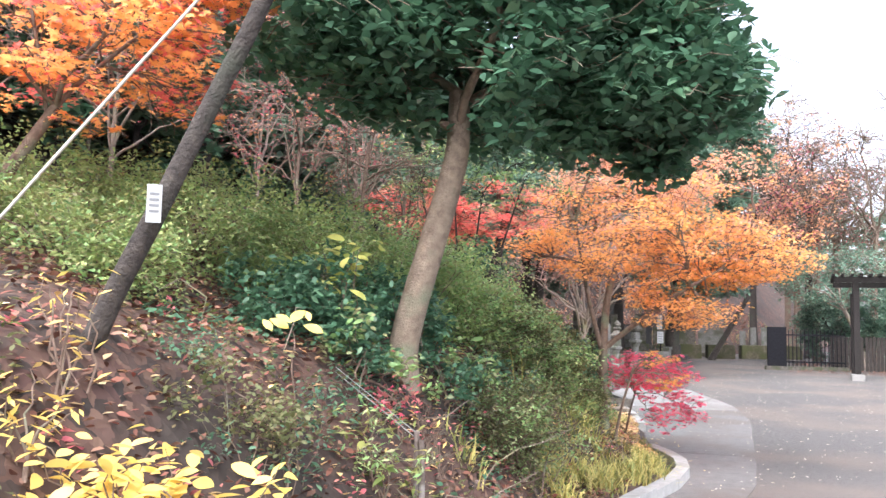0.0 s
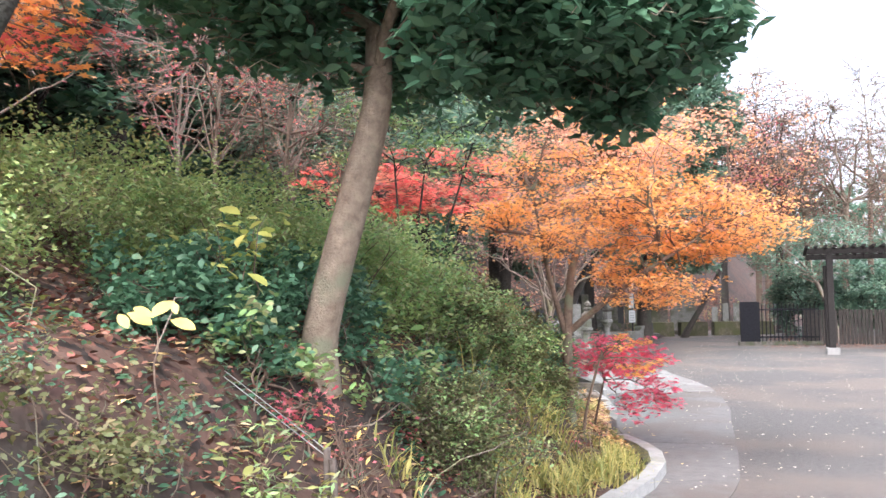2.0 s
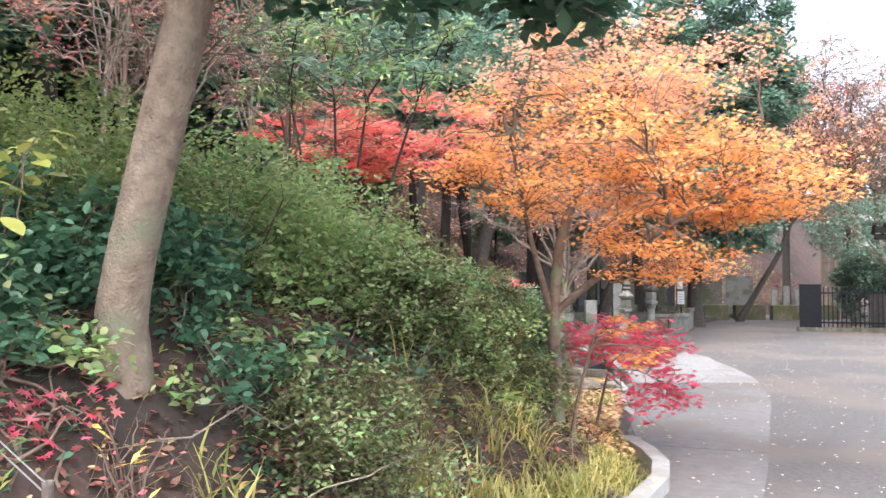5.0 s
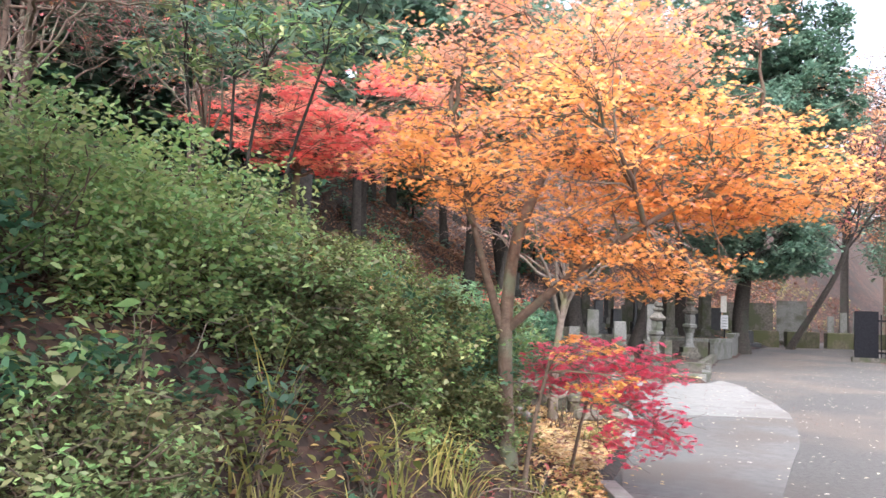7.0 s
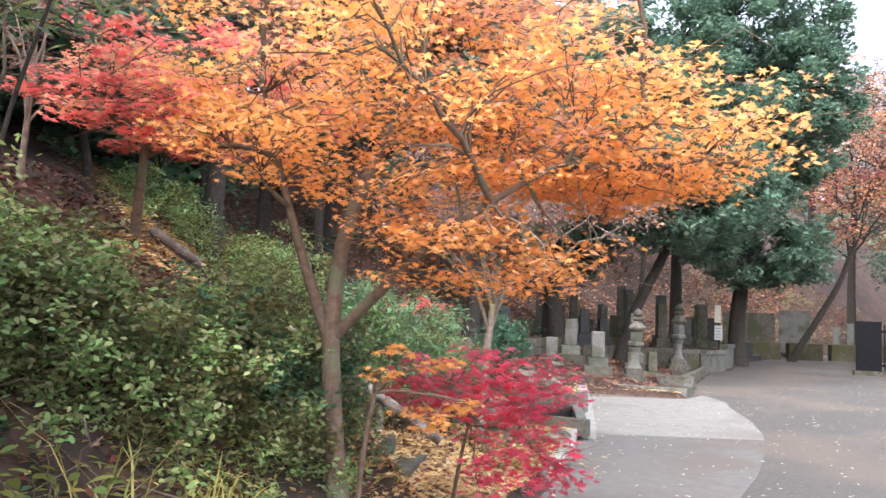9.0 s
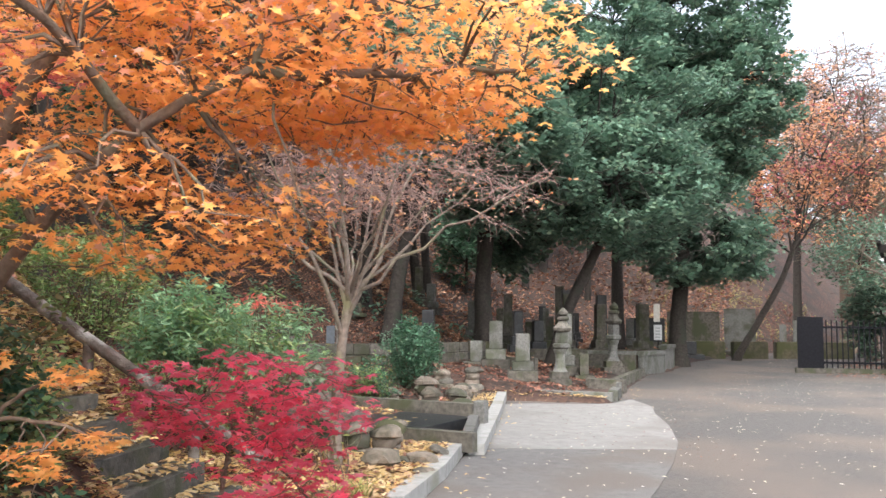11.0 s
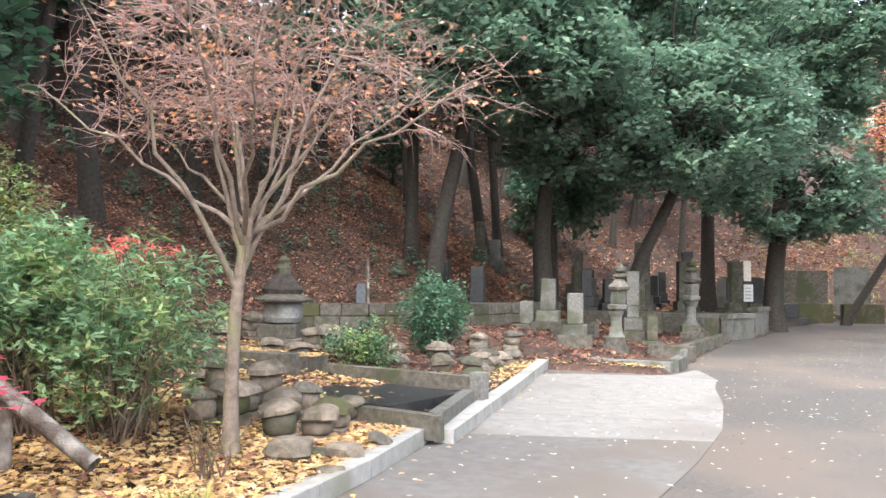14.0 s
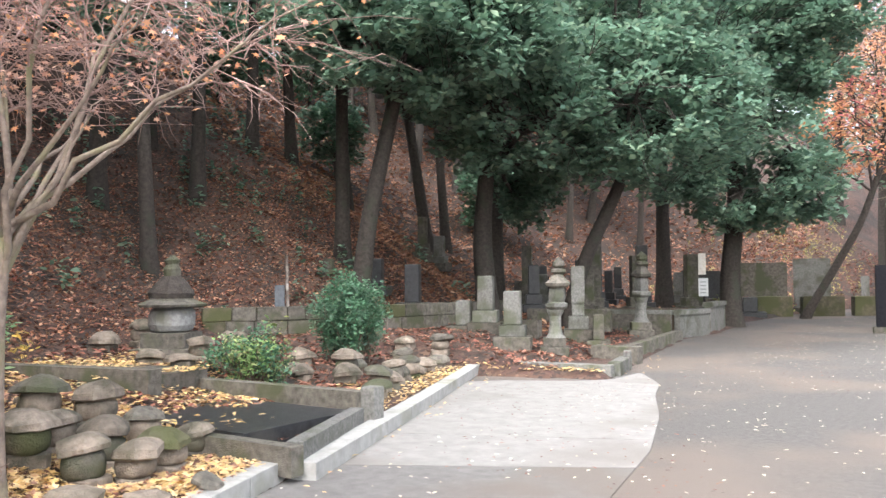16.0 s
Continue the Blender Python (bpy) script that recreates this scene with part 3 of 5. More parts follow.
# broadleaf evergreen leaning over the bank
tree("evergreen_tree", "leaning broadleaf evergreen with smooth grey-brown trunk and dark glossy crown",
     [on(-3.1, 6.5, -0.05), (-3.02, 6.46, 1.75), (-2.73, 6.44, 2.64), (-2.6, 6.45, 3.1), (-2.62, 6.5, 3.6)], 0.13, 0.085,
     [((-2.3, 6.7, 4.0), (1.7, 1.5, 0.95), 3), ((-1.4, 7.1, 3.75), (0.85, 0.9, 0.8), 1.8), ((-3.3, 6.1, 4.2), (0.95, 1.0, 0.7), 1.2)],
     250, 150, (0.32, 0.32, 0.24), 0.11, L_dark, M_bark, LEAF_OVAL, 7, 3, 0.4, 0.5, 0.3)

# the orange maple
tree("maple_tree", "young maple in orange autumn leaf with a slender forked trunk",
     [on(-2.64, 11.25, -0.02), (-2.64, 11.18, 0.9), (-2.6, 11.05, 1.55), (-2.57, 11.1, 2.15), (-2.45, 11.3, 2.7), (-2.3, 11.5, 3.2)], 0.07, 0.034,
     [((-2.25, 11.1, 3.1), (1.4, 1.5, 0.95), 3), ((-1.2, 11.6, 2.72), (1.15, 0.9, 0.42), 1.5), ((-1.2, 11.85, 2.48), (0.72, 0.72, 0.16), 0.7), ((-3.3, 10.9, 2.75), (0.6, 0.8, 0.3), 0.4),
      ((-2.0, 11.3, 3.75), (1.4, 1.4, 0.45), 1.3), ((-1.75, 11.3, 2.02), (0.75, 0.7, 0.25), 0.5)],
     480, 56, (0.29, 0.29, 0.09), 0.051, L_orange, M_bark_maple, LEAF_MAPLE, 12, 5, 0.5, 0.3, 0.2, 1, ((L_pink, 0.33),), lift=-0.04, limb_r=0.65, from_top=0.45, by_height=True, flare=(1.75, 0.6), twig_r=0.004,
     leaders=([(-2.61, 11.1, 1.4), (-2.72, 10.92, 1.95), (-2.79, 10.76, 2.45), (-2.85, 10.6, 3.1)], [(-2.6, 11.08, 1.5), (-2.1, 11.05, 1.9), (-1.49, 11.05, 2.32), (-0.86, 11.6, 2.74)]))
tree("maple_spray", "low drooping orange maple shoot from the trunk's foot",
     [on(-2.5, 11.25, 0.0), (-2.4, 11.15, 0.75), (-2.2, 11.0, 1.3)], 0.022, 0.012,
     [((-2.0, 10.9, 1.38), (0.3, 0.3, 0.1), 1), ((-1.85, 10.95, 1.15), (0.28, 0.28, 0.12), 1)], 9, 26, (0.13, 0.13, 0.04), 0.06, L_orange, M_bark_maple, LEAF_MAPLE, 3, 6, 0.6, 0.4, 0.1, 1, limb_r=0.7, twig_r=0.004, category="sapling")

# small crimson maple beside the kerb
tree("crimson_maple", "low crimson maple sapling arching over the kerb",
     [on(-2.72, 12.7), (-2.62, 12.66, 0.55), (-2.52, 12.62, 0.9)], 0.018, 0.012,
     [((-2.42, 12.7, 1.12), (0.72, 0.7, 0.3), 2), ((-2.02, 12.45, 0.68), (0.42, 0.45, 0.38), 1.5)],
     110, 15, (0.2, 0.2, 0.06), 0.085, L_red, M_bark_maple, LEAF_MAPLE, 7, 8, 0.6, 0.3, 0.1, 1, twig_r=0.0025, limb_r=0.8, category="sapling")

# the nearly bare maple by the graves
tree("bare_maple", "nearly bare maple with pinkish twigs and a few dry leaves",
     [on(-4.35, 16.05), (-4.33, 16.02, 0.8), (-4.27, 16.0, 1.3), (-4.2, 16.0, 1.75), (-4.15, 16.02, 2.1)], 0.07, 0.035,
     [((-4.0, 16.0, 3.55), (1.45, 1.5, 0.75), 3), ((-3.6, 16.3, 2.95), (1.5, 1.4, 0.4), 1.6), ((-4.8, 15.6, 2.95), (1.0, 0.9, 0.4), 1)],
     230, 7, (0.32, 0.32, 0.28), 0.055, L_dry, M_bark_pale, LEAF_MAPLE, 16, 9, 0.4, 0.3, 0.3, 8, ((L_dusty, 0.45),), twig_r=0.003, lift=0.02, limb_r=0.75, from_top=0.5, twig_mat=M_twig, radial=0.9, loose=0.6)

# leaning dark tree, orange maple and bamboo prop at the start of the bank
tree("leaning_tree", "dark-barked tree leaning over the bank",
     [on(-3.56, 3.51, -0.05), (-3.3, 3.6, 1.58), (-3.2, 3.66, 1.9), (-3.0, 3.72, 2.31), (-2.9, 3.84, 2.7), (-2.64, 4.02, 3.42), (-2.23, 4.27, 4.85), (-2.03, 4.4, 6.12)], 0.065, 0.042,
     [((-2.03, 4.27, 7.52), (1.6, 1.6, 1.0), 1)], 60, 40, (0.3, 0.3, 0.15), 0.09, L_orange, M_bark_dark, LEAF_MAPLE, 5, 31, 0.5, 0.3, 0.3)
tree("maple_tree", "orange maple at the top of the bank", [on(-5.5, 4.5), (-5.3, 4.6, 2.8), (-5.1, 4.8, 3.3)], 0.06, 0.04,
     [((-5.0, 4.9, 3.9), (1.4, 1.3, 0.7), 2), ((-4.7, 5.3, 4.4), (1.0, 1.0, 0.5), 1)], 130, 60, (0.3, 0.3, 0.08), 0.08, L_orange, M_bark_maple, LEAF_MAPLE, 6, 32, 0.6, 0.3, 0.1, 3, ((L_scarlet, 0.35),))
ob = place("bamboo_pole", raw_mesh("bamboo_pole", *tubes([(bend((-4.4, 3.78, 2.2), (-3.3, 4.55, 4.0), 0, 9, 0.001), np.full(9, 0.01))], 8), M_rope, True))
tagged(ob, "pale bamboo prop leaning from the bank into a tree", "pole")

# scarlet maple, slim green tree and pink undergrowth trees behind the hedge
tree("scarlet_maple", "low spreading scarlet maple behind the hedge", [on(-5.6, 11.9), (-5.5, 11.85, 2.6), (-5.4, 11.8, 3.0)], 0.05, 0.035,
     [((-5.0, 11.9, 3.45), (1.6, 1.3, 0.5), 1)], 110, 55, (0.28, 0.28, 0.06), 0.085, L_scarlet, M_bark_maple, LEAF_MAPLE, 6, 33, 0.65, 0.2, 0.1, 2, ((L_pink, 0.35),))
for k in range(4):
    b = on(-3.9 + 0.16 * k - 0.2, 9.35 + 0.1 * (k % 2))
    tree("slim_shrub", "slim upright green shrub with thin dark stems", [b, (b[0] + 0.1 * k - 0.1, b[1], b[2] + 0.9), (b[0] + 0.25 * k - 0.35, b[1] + 0.1, b[2] + 1.6)], 0.016, 0.009,
         [((b[0] + 0.3 * k - 0.4, b[1] + 0.1, b[2] + 1.9), (0.5, 0.5, 0.6), 1)], 26, 26, (0.2, 0.2, 0.1), 0.1, L_azalea, M_bark_dark, LEAF_SLIM, 4, 35 + k, 0.4, 0.5, 0.1, 1, ((L_wood, 0.4),), twig_r=0.003, limb_r=0.8, category="shrub", group="slim shrubs")
for k, (x, y, w, h, leaf, per) in enumerate(((-5.9, 8.9, 1.2, 1.0, L_dullred, 22), (-6.6, 11.4, 1.0, 1.2, L_scarlet, 18), (-8.0, 7.6, 1.4, 1.2, L_dullred, 16), (-9.5, 11.5, 1.6, 1.4, L_dullred, 14),
                                             (-4.6, 8.3, 0.8, 0.5, L_dullred, 0), (-7.2, 9.8, 1.2, 1.0, L_dullred, 10), (-5.1, 10.2, 0.9, 0.7, L_dullred, 0), (-6.3, 6.4, 1.1, 1.0, L_dullred, 9))):
    b = on(x, y)
    tree("undergrowth_tree", "thin bare-twigged tree with scattered dull red leaves" if per else "leafless grey undergrowth tree", [b, (x + 0.05, y, b[2] + 0.5), (x, y + 0.05, b[2] + 1.0), (x + 0.1, y, b[2] + 1.7)], 0.035, 0.018,
         [((x + 0.1, y, b[2] + 1.0 + h), (w, w, h * 1.1), 1)], 90, (per + 1) // 2, (0.24, 0.24, 0.12), 0.06, leaf, M_bark_pale if k % 2 else M_bark_maple, LEAF_MAPLE, 11, 50 + k, 0.5, 0.2, 0.15, 4,
         ((L_dusty, 0.35),) if per else (), twig_r=0.003, lift=0.03, limb_r=0.8, from_top=0.7, group="undergrowth trees", twig_mat=M_twig if k % 3 == 0 else None, radial=0.8, loose=0.6)

# azaleas and evergreen hedge on the bank
shrub("azalea", "broad rounded light green azalea on the bank", [((-5.0, 6.2, 2.45), (1.0, 0.9, 0.65), 1), ((-4.2, 6.9, 2.2), (0.8, 0.8, 0.65), 1), ((-5.6, 5.2, 2.5), (0.9, 0.8, 0.55), 1)], 44000, 0.04, [L_azalea_light, L_azalea_light, L_azalea], 21, LEAF_OVAL, lump=0.2)
shrub("evergreen_bush", "dark green bush with larger glossy leaves", [((-3.8, 6.0, 1.75), (0.65, 0.6, 0.55), 1), ((-3.7, 6.9, 1.75), (0.6, 0.6, 0.5), 1)], 9000, 0.065, [L_dark], 23, LEAF_OVAL)
shrub("azalea", "tall rounded evergreen bush at the bank's shoulder", [((-3.95, 8.0, 2.05), (0.8, 0.9, 0.7), 1), ((-3.65, 8.8, 1.85), (0.7, 0.8, 0.65), 1)], 26000, 0.046, [L_azalea, L_azalea_light, L_azalea], 22, LEAF_OVAL, lump=0.2)
shrub("azalea", "rounded olive-green bush falling towards the kerb", [((-3.4, 9.5, 1.5), (0.66, 0.75, 0.58), 1), ((-3.25, 10.25, 1.1), (0.55, 0.55, 0.48), 1)], 20000, 0.045, [L_olive, L_azalea], 24, LEAF_OVAL, lump=0.16)
shrub("azalea", "small olive azalea near the kerb", [((-2.6, 7.5, 0.85), (0.5, 0.5, 0.42), 1)], 9000, 0.04, [L_olive, L_olive, L_azalea], 25)
shrub("ivy_bush", "glossy dark-leaved climber on the bank", [((-3.2, 6.0, 1.45), (0.35, 0.35, 0.25), 1), ((-3.0, 7.2, 1.25), (0.4, 0.5, 0.35), 1), ((-3.1, 8.0, 1.2), (0.25, 0.3, 0.25), 1)], 2000, 0.065, [L_dark, L_azalea], 26, LEAF_OVAL)
shrub("azalea", "sparse low azalea on leaf-strewn bank", [((-2.9, 4.4, 1.25), (0.45, 0.45, 0.25), 1), ((-3.4, 4.2, 1.55), (0.4, 0.4, 0.25), 1)], 2000, 0.036, [L_olive, L_olive, L_dark], 27, LEAF_OVAL, stems=4, stem_r=0.005)
shrub("azalea", "low green azalea along the upper bank", [((-4.6, 4.6, 2.15), (0.8, 0.6, 0.35), 1), ((-5.5, 3.8, 2.5), (0.9, 0.7, 0.45), 1)], 18000, 0.042, [L_azalea_light, L_azalea], 28)
shrub("azalea", "dark bush beside the maple trunk", [((-3.2, 10.9, 0.75), (0.5, 0.55, 0.4), 1)], 7000, 0.045, [L_olive, L_azalea], 29)

shrub("azalea", "olive bush on the shoulder beside the maple", [((-3.25, 10.8, 1.35), (0.5, 0.55, 0.48), 1), ((-3.2, 11.4, 1.1), (0.45, 0.45, 0.42), 1)], 12000, 0.05, [L_olive, L_azalea, L_dark], 30, LEAF_OVAL)

# yellow-leaved plants
def leafy_plant(x, y, h, spread, n, leaf, mat, seed, label, name="yellow_shrub", shape=LEAF_OVAL, category="shrub", stems=7):
    """Thin arching stems with large leaves set along them."""
    gen = np.random.default_rng(seed)
    b = on(x, y)
    root = thing(name, b, label, category)
    lines, at = [], []
    for k in range(stems):
        az = gen.uniform(0, math.tau)
        tip = np.array([x + spread * math.cos(az) * gen.uniform(0.4, 1), y + spread * math.sin(az) * gen.uniform(0.4, 1), b[2] + h * gen.uniform(0.6, 1.1)])
        p = bend((x + gen.normal(0, 0.05), y + gen.normal(0, 0.05), b[2] - 0.04), tip, 0.15 * h, 8, 0.03, gen)
        lines.append((p, np.linspace(0.007, 0.002, 8)))
        for j in range(max(1, n // stems)):
            at.append(p[int(gen.integers(3, 8))] + gen.normal(0, leaf * 0.6, 3))
    place("stem_work", raw_mesh("stem_work", *tubes(lines, 5), M_bark_maple, True), root, kind="stuff")
    place("foliage", leaf_mesh("foliage", np.array(at), leaf, mat, shape, 0.5, 0.5, gen), root, kind="stuff")
    return root


YELLOW = "shrub with large bright yellow autumn leaves"
for k, (x, y, h, sp, n, lf, m) in enumerate(((-2.9, 3.0, 0.35, 0.35, 80, 0.09, L_yellow), (-2.65, 3.1, 0.42, 0.35, 90, 0.1, L_yellow), (-2.45, 3.2, 0.66, 0.35, 120, 0.105, L_yellow),
                                             (-2.28, 3.3, 0.8, 0.36, 140, 0.105, L_yellow), (-2.12, 3.45, 0.72, 0.36, 110, 0.105, L_yellow), (-3.4, 6.0, 0.85, 0.3, 44, 0.14, L_yellowgreen), (-3.1, 3.3, 0.45, 0.2, 40, 0.08, L_yellow),
                                             (-2.55, 5.3, 0.35, 0.3, 26, 0.1, L_lime), (-2.35, 5.55, 0.35, 0.3, 34, 0.09, L_lime), (-2.7, 6.2, 0.3, 0.25, 20, 0.09, L_yellow),
                                             (-2.2, 4.6, 0.3, 0.3, 40, 0.1, L_lime), (-2.6, 9.3, 0.45, 0.35, 60, 0.1, L_lime), (-2.7, 8.5, 0.4, 0.3, 60, 0.1, L_lime))):
    leafy_plant(x, y, h, sp, n, lf, m, 70 + k, YELLOW if m is L_yellow else "small shrub with yellow-green leaves on the bank", shape=LEAF_BIG if lf > 0.095 else LEAF_SLIM)
b = on(-3.0, 4.95)
root = thing("yellow_leaf_plant", b, "single shoot with five large pale yellow leaves", "plant")
place("stem", raw_mesh("stem", *tubes([(bend(b, (-3.06, 4.98, 1.72), 0.05, 7, 0.02), np.linspace(0.006, 0.003, 7))], 5), M_bark_maple, True), root)
for k, (dx, dy, dz) in enumerate(((-0.12, 0.02, 0.0), (0.0, 0.05, 0.05), (0.1, 0.02, 0.05), (0.1, 0.08, -0.03), (-0.05, -0.03, 0.03), (-0.16, -0.05, -0.01))):
    place("leaf", leaf_mesh("leaf", [(-3.06 + dx, 4.98 + dy, 1.76 + dz)], 0.125, L_yellow, LEAF_BIG, 0.75, 0.3, np.random.default_rng(90 + k), np.array([[0.55, -0.85, -0.1]])), root)


def grass_tuft(x, y, r, n, h, seed, label="tuft of yellowing long-bladed sedge by the kerb"):
    gen = np.random.default_rng(seed)
    vs, fs = [], []
    for k in range(n):
        az, q = gen.uniform(0, math.tau), gen.uniform(0.3, 1.0)
        bx, by = x + gen.normal(0, r * 0.35), y + gen.normal(0, r * 0.35)
        bz = float(land_z(bx, by)) - 0.02
        d = np.array([math.cos(az), math.sin(az)])
        w = np.array([-d[1], d[0]]) * 0.009
        base = len(vs)
        for j in range(5):
            s = j / 4
            out, up = h * q * s ** 1.4 * 0.9, h * gen.uniform(0.8, 1.1) * (s - 0.75 * q * s ** 2.5)
            for sgn in (-1, 1):
                ww = w * sgn * (1 - 0.85 * s)
                vs.append((bx + d[0] * out + ww[0], by + d[1] * out + ww[1], bz + up))
            if j:
                fs.append((base + 2 * j - 2, base + 2 * j - 1, base + 2 * j + 1, base + 2 * j))
    ob = place("grass_tuft", raw_mesh("grass_tuft", vs, fs, L_grass))
    return tagged(ob, label, "grass", "sedge tufts", "stuff")


for k, (x, y, r, n, h) in enumerate(((-2.5, 8.4, 0.3, 130, 0.55), (-2.15, 9.0, 0.4, 220, 0.45), (-2.0, 9.8, 0.4, 260, 0.42), (-1.95, 10.6, 0.35, 220, 0.36), (-2.1, 11.2, 0.3, 120, 0.3), (-2.2, 8.0, 0.3, 90, 0.4), (-2.5, 10.2, 0.3, 60, 0.5),
                                     (-2.6, 9.6, 0.25, 22, 0.9), (-2.6, 6.7, 0.2, 30, 0.4), (-2.3, 11.4, 0.25, 60, 0.3), (-3.3, 14.9, 0.25, 50, 0.35), (-2.9, 8.9, 0.2, 16, 0.9))):
    grass_tuft(x, y, r, n, h, 100 + k)

# stake with pale tape
root = thing("stake", on(-2.55, 5.74), "pair of short weathered wooden stakes tied with white tape", "stake")
for dx in (0.0, 0.06):
    p = bend((-2.55 + dx, 5.74, float(land_z(-2.5, 5.74)) - 0.1), (-2.54 + dx * 0.6, 5.72, 1.05 - dx), 0, 5, 0.004)
    place("post", raw_mesh("post", *tubes([(p, np.full(5, 0.02))], 7), M_wood, True), root)
bm = bmesh.new()
a, c = Vector((-2.54, 5.72, 1.03)), Vector((-3.1, 5.56, 1.46))
for off in (0.0, 0.035):
    q = [bm.verts.new(p + Vector((0, 0, dz - off))) for p, dz in ((a, 0.0), (c, 0.0), (c, 0.006), (a, 0.009))]
    f = bm.faces.new(q)
    bmesh.ops.solidify(bm, geom=[f], thickness=0.004)
part("tape", bm, M_white, root, "white tape strip")

# notice on the leaning tree
bm = bmesh.new()
block(bm, 0, 0, -0.09, 0.07, 0.006, 0.185, 0, 0.002)
root = part("tree_notice", bm, M_white)
root.matrix_world = look((-2.93, 3.62, 2.33), (-0.1, 0.9, 2.2)) @ pose(0, 0, 0, 90, 0, 0)
tagged(root, "small white laminated notice on a tree trunk", "sign")
for k in range(4):
    bm = bmesh.new()
    block(bm, 0, -0.0045, -0.05 + 0.028 * k, 0.045, 0.002, 0.012, 0, 0)
    o = part("text_bar", bm, M_ink, root)
    o.matrix_parent_inverse = Matrix.Identity(4)

# ---- steps up the bank with a timber rail ----
SD = np.array([-0.91, -0.41])
SN = np.array([0.41, -0.91])
stairs = thing("steps", on(-3.6, 14.0), "leaf-strewn stone steps climbing the bank", "steps", kind="structure")
for k in range(11):
    c = np.array([-4.05, 14.4]) + SD * (0.32 * k + 0.16) + SN * 0.85
    bm = bmesh.new()
    block(bm, c[0], c[1], 0.12 + 0.18 * k - 0.25, 0.36, 1.5, 0.38, math.atan2(SD[1], SD[0]), 0.02, 1, 0.012)
    part("step", bm, M_stone, stairs)
rail = thing("timber_rail", on(-4.25, 14.65), "weathered timber handrail flecked with pale lichen beside the steps", "handrail")
place("beam", raw_mesh("beam", *tubes([(bend((-4.1, 14.75, 0.32), (-7.2, 13.35, 2.5), 0, 8, 0.002), np.full(8, 0.06))], 8), M_wood, True), rail)
for s in (0.2, 0.5, 0.8):
    x, y, z = -4.1 - 3.1 * s, 14.75 - 1.4 * s, 0.32 + 2.18 * s
    place("post", raw_mesh("post", *tubes([([(x, y, z - 0.75), (x, y, z - 0.35), (x, y, z)], np.full(3, 0.05))], 8), M_wood, True), rail)

shrub("nandina", "green nandina bush with red-tinged tips", [((-5.1, 15.5, 1.2), (0.75, 0.7, 0.62), 1), ((-5.5, 15.0, 1.35), (0.5, 0.5, 0.5), 1)], 13000, 0.095, [L_azalea, L_nandina, L_nandina], 61, LEAF_SLIM)
shrub("nandina_tips", "scarlet young leaf tips on top of a nandina bush", [((-5.1, 15.5, 1.75), (0.6, 0.5, 0.1), 1)], 260, 0.08, [L_scarlet], 60, LEAF_SLIM, stems=2, lump=0.07)
shrub("azalea", "yellow-green azalea above the steps", [((-7.0, 15.0, 2.0), (0.9, 0.8, 0.6), 1), ((-8.2, 14.0, 2.7), (0.9, 0.9, 0.6), 1)], 14000, 0.055, [L_azalea, L_lime, L_azalea], 62)
shrub("box_bush", "small dense dark green bush among the stones", [((-7.9, 23.3, 0.95), (0.52, 0.5, 0.62), 1)], 8000, 0.07, [L_dark, L_dark, L_wood], 63, LEAF_OVAL)
shrub("green_bush", "low bright green bush among the stones", [((-7.2, 20.6, 0.55), (0.5, 0.45, 0.35), 1)], 3600, 0.06, [L_dark, L_azalea], 64, LEAF_OVAL)
leafy_plant(-7.0, 20.9, 0.75, 0.25, 26, 0.09, L_lime, 65, "young yellow-green shoot rising from a bush", "shoot", category="plant")
leafy_plant(-4.0, 15.6, 0.6, 0.35, 30, 0.07, L_lime, 66, "thin twiggy shoots with a few leaves", "shoot", category="plant", stems=14)
leafy_plant(-9.4, 18.9, 0.35, 0.2, 30, 0.1, L_yellow, 67, "small yellow-leaved plant among the graves", "yellow_plant", category="plant")
leafy_plant(-7.0, 34.5, 0.45, 0.4, 60, 0.12, L_lime, 68, "yellow-green plant in a raised grave plot", "plant", category="plant")
leafy_plant(-6.6, 39.5, 0.7, 0.6, 90, 0.14, L_lime, 69, "bushy yellow-green plant by the graves", "plant", category="plant")


# low ground cover on the bank
def ground_cover(n, xr, yr, leaf, mat, seed, shape, label, tall=0.14):
    """Clumps of small leaves a hand high, over a stretch of bank."""
    g = np.random.default_rng(seed)
    cx, cy = g.uniform(*xr, n // 18), g.uniform(*yr, n // 18)
    ok = np.interp(cy, EDGE_Y, EDGE_X) - cx > 0.2
    cx, cy = np.repeat(cx[ok], 18), np.repeat(cy[ok], 18)
    x, y = cx + g.normal(0, 0.075, len(cx)), cy + g.normal(0, 0.075, len(cx))
    z = land_z(x, y) + g.uniform(0.01, tall, len(x))
    ob = place("ground_cover", leaf_mesh("ground_cover", np.stack([x, y, z], 1), leaf, mat, shape, 0.5, 0.3, g))
    return tagged(ob, label, "ground cover", kind="stuff")


ground_cover(1100, (-4.6, -1.95), (2.0, 8.5), 0.05, L_olive, 501, LEAF_OVAL, "low green ground cover on the bank")
ground_cover(700, (-3.6, -1.95), (3.0, 11.5), 0.07, L_lime, 502, LEAF_SLIM, "yellow-green weeds on the bank")
ground_cover(1800, (-4.2, -2.4), (4.5, 9.5), 0.06, L_dark, 503, LEAF_OVAL, "dark ivy creeping over the bank", 0.1)
ground_cover(600, (-3.8, -1.95), (2.0, 12.0), 0.055, L_dullred, 504, LEAF_OVAL, "dull red seedlings on the bank")
ground_cover(2000, (-2.9, -1.6), (8.5, 12.6), 0.06, L_lime, 505, LEAF_SLIM, "yellow-green weeds below the hedge", 0.2)
